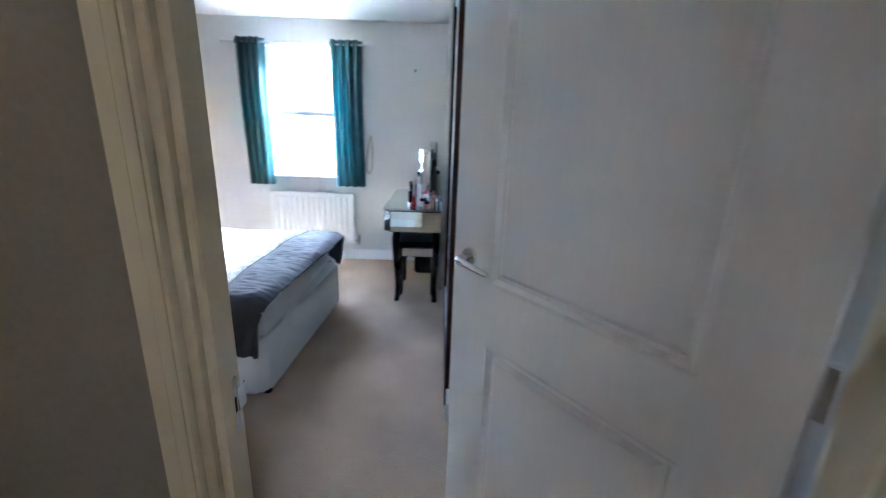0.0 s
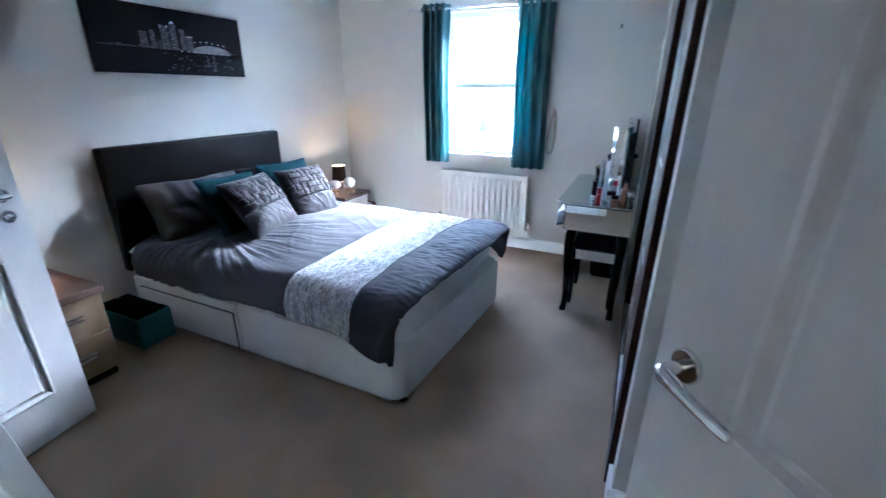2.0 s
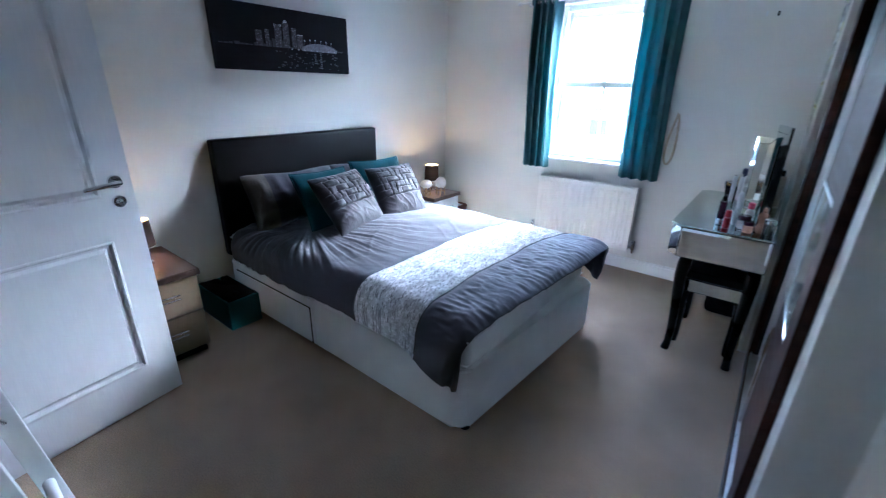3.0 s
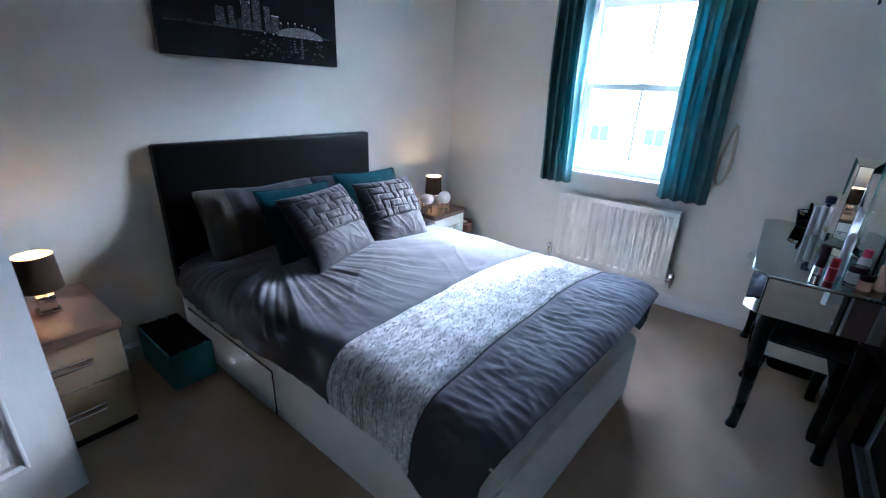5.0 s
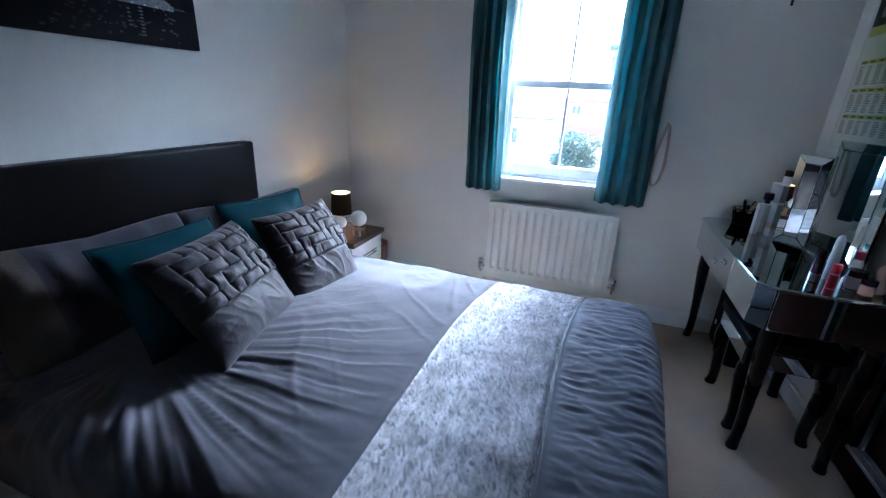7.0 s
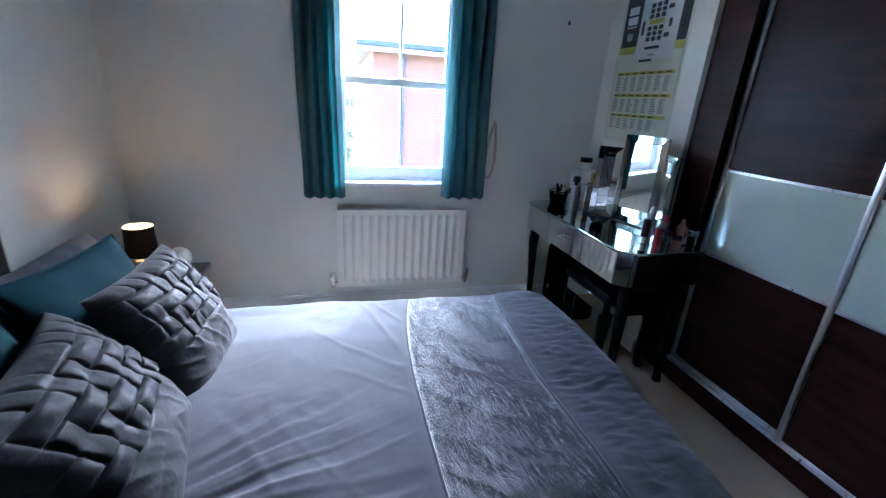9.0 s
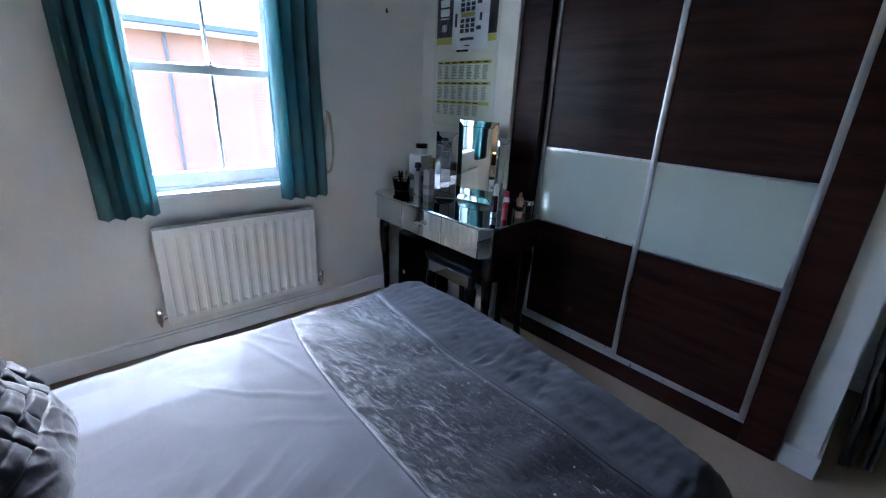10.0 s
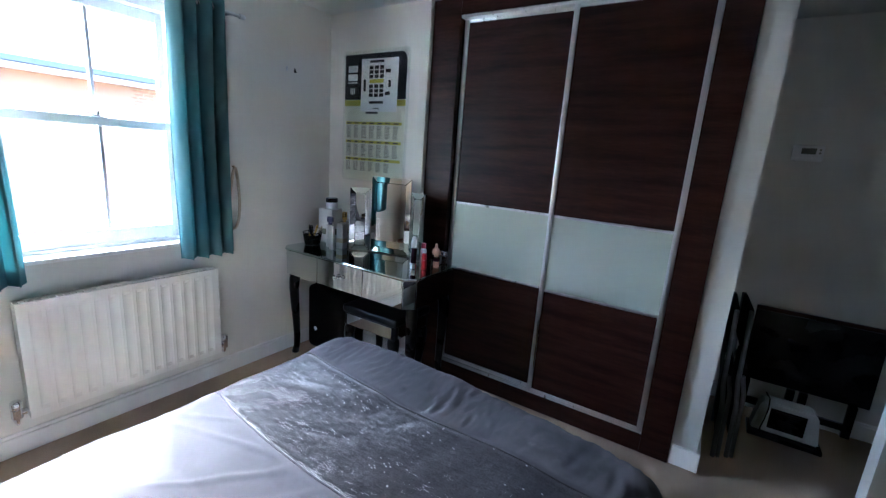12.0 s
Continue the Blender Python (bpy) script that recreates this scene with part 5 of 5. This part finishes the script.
bottle("perfume_bottle", -0.03, 4.52, straight(0.030, 0.17), M_CLEARP, [(0.010, 0.17), (0.010, 0.182), (0.017, 0.184), (0.017, 0.232), (0.014, 0.236)], M_GOLD, "tall clear perfume bottle with a gold cap", "bottle")
bottle("lotion_bottle", 0.055, 4.50, straight(0.032, 0.19), M_AMBER, [(0.02, 0.19), (0.02, 0.22), (0.017, 0.224)], M_BLACK, "cream coloured lotion bottle with a black cap", "bottle")
carton("perfume_carton", -0.09, 4.482, 0.05, 0.052, 0.165, M_WHITEP, "tall white perfume carton standing on the table", "box", 8, band=M_AMBER)
carton("slim_carton", -0.165, 4.495, 0.022, 0.03, 0.155, M_WHITEP, "slim white carton beside the perfume carton", "box", 8)
bottle("spray_can", -0.085, 3.885, [(0.020, 0), (0.023, 0.004), (0.023, 0.13), (0.020, 0.145)], M_WHITEP, [(0.020, 0.145), (0.021, 0.16), (0.021, 0.20), (0.016, 0.228), (0.006, 0.240), (0.0, 0.241)], M_WHITEP, "white deodorant spray with a rounded cap", "bottle", k=0.74)
bottle("foundation_bottle", -0.15, 3.835, straight(0.024, 0.05), M_CHROME, [(0.0235, 0.05), (0.0235, 0.165), (0.020, 0.168)], M_PURPLE, "tall black bottle with a silver base", "bottle", k=0.74)
bottle("nail_polish", -0.115, 3.785, straight(0.022, 0.075), M_REDP, [(0.013, 0.075), (0.020, 0.08), (0.018, 0.125), (0.015, 0.128)], M_REDP, "red plastic bottle at the table edge", "bottle", k=0.74)
bottle("clear_pot", -0.045, 3.80, straight(0.030, 0.055), M_CLEARP, [(0.030, 0.055), (0.030, 0.075), (0.027, 0.078)], M_PURPLE, "small clear pot with a dark lid", "jar")
bottle("pink_cap_bottle", -0.03, 3.852, [(0.022, 0), (0.026, 0.004), (0.026, 0.12), (0.018, 0.14)], M_WHITEP, [(0.018, 0.14), (0.019, 0.145), (0.019, 0.178), (0.015, 0.182)], M_PINKP, "pale bottle with a bright pink cap", "bottle", k=0.74)
bottle("peach_bottle", 0.03, 3.80, [(0.020, 0), (0.032, 0.012), (0.034, 0.035), (0.025, 0.062), (0.024, 0.078), (0.033, 0.105), (0.030, 0.128), (0.018, 0.143)], M_PEACH, [(0.012, 0.143), (0.014, 0.15), (0.013, 0.168), (0.007, 0.178), (0.0, 0.18)], M_PEACH, "curved peach glass perfume bottle", "bottle", cap_name="stopper", k=0.74)
bottle("glass_jar", 0.065, 3.765, straight(0.027, 0.06), M_CLEARP, [(0.027, 0.06), (0.029, 0.064), (0.029, 0.085), (0.025, 0.089)], M_CHROME, "small clear jar with a metal lid", "jar")
bottle("small_pot", -0.02, 3.765, straight(0.022, 0.04), M_PEACH, [(0.023, 0.04), (0.023, 0.058), (0.02, 0.06)], M_PURPLE, "small peach pot with a dark lid", "jar")

# under the table
bag = thing("black_bag", pose(0.0, 4.56, 0), "black soft bag pushed under the dressing table", "bag")
part("body", box(-0.15, 0.08, -0.16, 0.20, 0.0, 0.47, 0.05, 4), M_BLACKCLOTH, bag, "", 60)
part("handle", tube(bmesh.new(), [(-0.02, -0.06, 0.465), (-0.02, -0.05, 0.52), (-0.02, 0.0, 0.54), (-0.02, 0.05, 0.52), (-0.02, 0.06, 0.465)], 0.008, 8), M_BLACKCLOTH, bag, "black cloth handle")
part("tag", moved(cyl(bmesh.new(), (0, 0, 0), (-0.004, 0, 0), 0.016, seg=14), pose(-0.150, 0.10, 0.16)), M_CHROME, bag, "small round metal tag")

# bedside ornaments
def ornament_stand():
    """Two crossed pale wooden strips with upturned ends."""
    bm = bmesh.new()
    for a in (35, 125):
        bx2 = box(-0.042, 0.042, -0.006, 0.006, 0.030, 0.046, 0.002, 1)
        for x in (-0.036, 0.036):
            bx(bx2, x - 0.005, x + 0.005, -0.006, 0.006, 0.0, 0.074, 0.002, 1)
        me = bpy.data.meshes.new("strip")
        moved(bx2, pose(0, 0, 0, 0, 0, a)).to_mesh(me)
        bm.from_mesh(me)
        bx2.free()
        bpy.data.meshes.remove(me)
    return bm


M_CERAM = mat("white_ceramic", (0.78, 0.76, 0.72), 0.4, var=0.03, coat=0.3)
for x, y, r, flat, lab in ((-2.43, 4.115, 0.054, 0.72, "round white ceramic ornament lying on the cabinet"), (-2.345, 4.22, 0.050, 1.0, "round white ceramic ball standing on a small foot")):
    orn = thing("ceramic_ornament", pose(x, y, 0.5005), lab, "ornament", "white ornaments")
    part("foot", ornament_stand(), mat("pale_wood", (0.45, 0.32, 0.2), 0.6) if flat < 1 else bpy.data.materials["pale_wood"], orn, "crossed pale wooden stand")
    part("ball", lathe(bmesh.new(), [(0.0, 0.062)] + [(r * math.sin(a), 0.062 + r * flat * (1 - math.cos(a))) for a in [math.pi * k / 14 for k in range(1, 14)]] + [(0.0, 0.062 + 2 * r * flat)], seg=26), M_CERAM, orn)
bin_ = thing("wicker_basket", pose(-2.50, 4.66, 0), "small brown basket with white tissue beside the cabinet", "basket")
part("body", lathe(bmesh.new(), [(0.085, 0), (0.11, 0.05), (0.12, 0.28), (0.124, 0.29), (0.112, 0.29), (0.105, 0.26), (0.0, 0.255)], seg=24), mat("brown_wicker", (0.20, 0.09, 0.06), 0.7, var=0.3, scale=60, bump=0.8, bscale=120), bin_)
bm = bmesh.new()
sheet(bm, 12, 12, lambda u, v: ((u - 0.5) * 0.11, (v - 0.5) * 0.11, 0.285 + 0.03 * abs(noise.noise(Vector((u * 4, v * 4, 2)))) + 0.02 * (1 - abs(2 * u - 1)) * (1 - abs(2 * v - 1))))
part("tissue", bm, M_PAPER, bin_, "crumpled white tissue")

# ---- outside ----
GZ = -2.75
# ground colour raised only to bounce light up to the ceiling
M_BOUNCE = mat("pale_bounce_ground", (0.27, 0.27, 0.21), 0.9, var=0.25, scale=0.6, fine=0.3, fscale=12, bump=0.6, bscale=30)
M_ROOF = mat("roof_tile", (0.24, 0.19, 0.17), 0.8, var=0.2, scale=2, fine=0.15, fscale=10, bump=0.4, bscale=8)
M_STONE = mat("pale_render", (0.50, 0.46, 0.42), 0.8, var=0.08, scale=1)
M_GUTTER = mat("dark_gutter", (0.06, 0.06, 0.07), 0.4, var=0.1)
M_LEAF = mat("leaves", (0.095, 0.12, 0.075), 0.7, var=0.4, scale=3, fine=0.3, fscale=20)
M_BARK = mat("bark", (0.12, 0.09, 0.07), 0.9, var=0.3, scale=8, bump=0.6, bscale=20)
setting("ground", box(-400, 400, 5.12, 900, GZ - 0.2, GZ), M_BOUNCE, "ground below the window, made pale to bounce light up indoors", "ground")


def brick_mat():
    m = mat("red_brick", (0.24, 0.097, 0.05), 0.85, var=0.2, scale=1.2, fine=0.2, fscale=14, bump=0.4, bscale=40)
    t = m.node_tree
    b = t.nodes["Principled BSDF"]
    old = b.inputs["Base Color"].links[0].from_socket
    br, co, mp = (t.nodes.new(k) for k in ("ShaderNodeTexBrick", "ShaderNodeTexCoord", "ShaderNodeMapping"))
    mp.inputs["Rotation"].default_value = (radians(-90), 0, 0)
    t.links.new(co.outputs["Object"], mp.inputs[0])
    t.links.new(mp.outputs[0], br.inputs["Vector"])
    for k, v in (("Scale", 1.0), ("Brick Width", 0.225), ("Row Height", 0.075), ("Mortar Size", 0.006)):
        br.inputs[k].default_value = v
    br.inputs["Mortar"].default_value = (0.27, 0.20, 0.12, 1)
    t.links.new(old, br.inputs["Color1"]), t.links.new(old, br.inputs["Color2"])
    t.links.new(br.outputs["Color"], b.inputs["Base Color"])
    return m


M_BRICK = brick_mat()


def house(m, w, d, h_, roof, windows, label, wall_material):
    ob = thing("house", m, label, "house")
    part("wall", box(0, w, 0, d, 0, h_), wall_material, ob)
    bm = bmesh.new()
    o = 0.35
    v = [bm.verts.new(p) for p in ((-o, -o, h_), (w + o, -o, h_), (w + o, d + o, h_), (-o, d + o, h_), (min(d / 2, w * 0.4), d / 2, h_ + roof), (w - min(d / 2, w * 0.4), d / 2, h_ + roof))]
    for f in ((0, 1, 5, 4), (1, 2, 5), (2, 3, 4, 5), (3, 0, 4), (3, 2, 1, 0)):
        bm.faces.new([v[i] for i in f])
    part("roof", bm, M_ROOF, ob, "", 0)
    part("gutter", bx(box(-o - 0.06, w + o + 0.06, -o - 0.10, -o + 0.01, h_ - 0.06, h_ + 0.05), -o - 0.10, -o + 0.01, -o, d + o, h_ - 0.06, h_ + 0.05), M_GUTTER, ob, "dark gutter")
    part("soffit", box(-o, w + o, -o, -0.0, h_ - 0.16, h_ - 0.07), M_STONE, ob, "pale soffit board")
    for x, z, ww, wh in windows:
        wi = part("window", box(x, x + ww, -0.02, 0.04, z, z + wh, 0.01), M_UPVC, ob, "white framed window")
        part("pane", box(x + 0.06, x + ww / 2 - 0.03, -0.028, -0.021, z + 0.06, z + wh - 0.06), M_GUTTER, wi)
        part("pane", box(x + ww / 2 + 0.03, x + ww - 0.06, -0.028, -0.021, z + 0.06, z + wh - 0.06), M_GUTTER, wi)
        part("sill", box(x - 0.06, x + ww + 0.06, -0.07, 0.0, z - 0.09, z - 0.005), M_STONE, wi, "pale stone sill")
    return ob


near = house(pose(-0.62, 14.0, GZ), 13.0, 8.0, 5.38, 2.6, ((7.2, 0.9, 1.3, 1.3), (7.2, 3.4, 1.3, 1.2)), "red brick house with a dark gutter and downpipe across the way", M_BRICK)
part("downpipe", cyl(bmesh.new(), (0.78, -0.07, 0.0), (0.78, -0.07, 5.3), 0.03, seg=12), M_GUTTER, near, "dark downpipe")
house(pose(-17.0, 34.0, GZ), 12.6, 7.0, 2.9, 1.9, ((1.6, 1.0, 1.4, 1.2), (5.2, 1.0, 1.4, 1.2), (9.0, 1.0, 1.4, 1.2)), "low pale house with a dark roof in the distance", M_STONE)
house(pose(-6.0, 62.0, GZ), 9.0, 8.0, 4.6, 2.4, ((1.2, 2.6, 1.2, 1.2), (5.8, 2.6, 1.2, 1.2)), "distant brick house with a tiled roof", M_BRICK)


def bush(m, r, h_, count, seed, label):
    ob = thing("tree", m, label, "tree")
    rg = random.Random(seed)
    bm = tube(bmesh.new(), [(0, 0, 0), (0.05, 0.02, h_ * 0.3), (-0.03, 0.05, h_ * 0.6), (0.02, 0, h_ * 0.8)], [0.13, 0.10, 0.07, 0.03], 8)
    for k in range(7):
        a, z = k * 0.9, h_ * (0.25 + 0.07 * k)
        tube(bm, [(0, 0, z), (r * 0.4 * math.cos(a), r * 0.4 * math.sin(a), z + 0.3), (r * 0.75 * math.cos(a), r * 0.75 * math.sin(a), z + 0.7)], [0.05, 0.035, 0.012], 6)
    part("trunk", bm, M_BARK, ob)
    clumps = [(r * 0.75 * (rg.random() - 0.5) * 1.6, r * 0.7 * (rg.random() - 0.5) * 1.6, h_ * (0.42 + 0.5 * rg.random()), r * (0.28 + 0.28 * rg.random())) for k in range(11)]
    vs, fs = [], []
    for k in range(count):
        d = Vector((rg.gauss(0, 1), rg.gauss(0, 1), rg.gauss(0, 1))).normalized()
        cx, cy, cz, cr = clumps[rg.randrange(len(clumps))]
        q = cr * (0.45 + 0.6 * rg.random() ** 0.6) * (0.8 + 0.5 * noise.noise(d * 2.6 + Vector((seed, cx, cz))))
        c = Vector((cx + d.x * q, cy + d.y * q, cz + d.z * q * 0.75))
        u = Vector((rg.gauss(0, 1), rg.gauss(0, 1), rg.gauss(0, 1))).normalized()
        w = u.orthogonal().normalized()
        s = 0.05 + 0.05 * rg.random()
        i = len(vs)
        vs += [c - u * s, c + w * s * 0.5, c + u * s, c - w * s * 0.5]
        fs.append((i, i + 1, i + 2, i + 3))
    me = bpy.data.meshes.new("crown")
    me.from_pydata([tuple(v) for v in vs], [], fs)
    me.materials.append(M_LEAF)
    cr = new("crown", me)
    cr.parent = ob
    return ob


bush(pose(-1.75, 23.0, GZ), 1.3, 2.7, 9000, 5, "rounded green garden tree on the lawn")
bush(pose(-7.5, 46.0, GZ), 2.4, 4.4, 7000, 9, "broad green tree near the far houses")

# ---- hook on the window wall ----
hook = thing("wall_hook", pose(-0.19, WY, 1.885), "small dark metal hook screwed to the white wall", "hook")
part("plate", box(-0.006, 0.006, -0.003, 0.0, -0.012, 0.014, 0.001, 1), M_BLACK, hook)
part("hook", tube(bmesh.new(), [(0, -0.003, 0.006), (0, -0.008, -0.002), (0, -0.010, -0.010), (0, -0.015, -0.011), (0, -0.017, -0.004)], 0.002, 8), M_BLACK, hook)
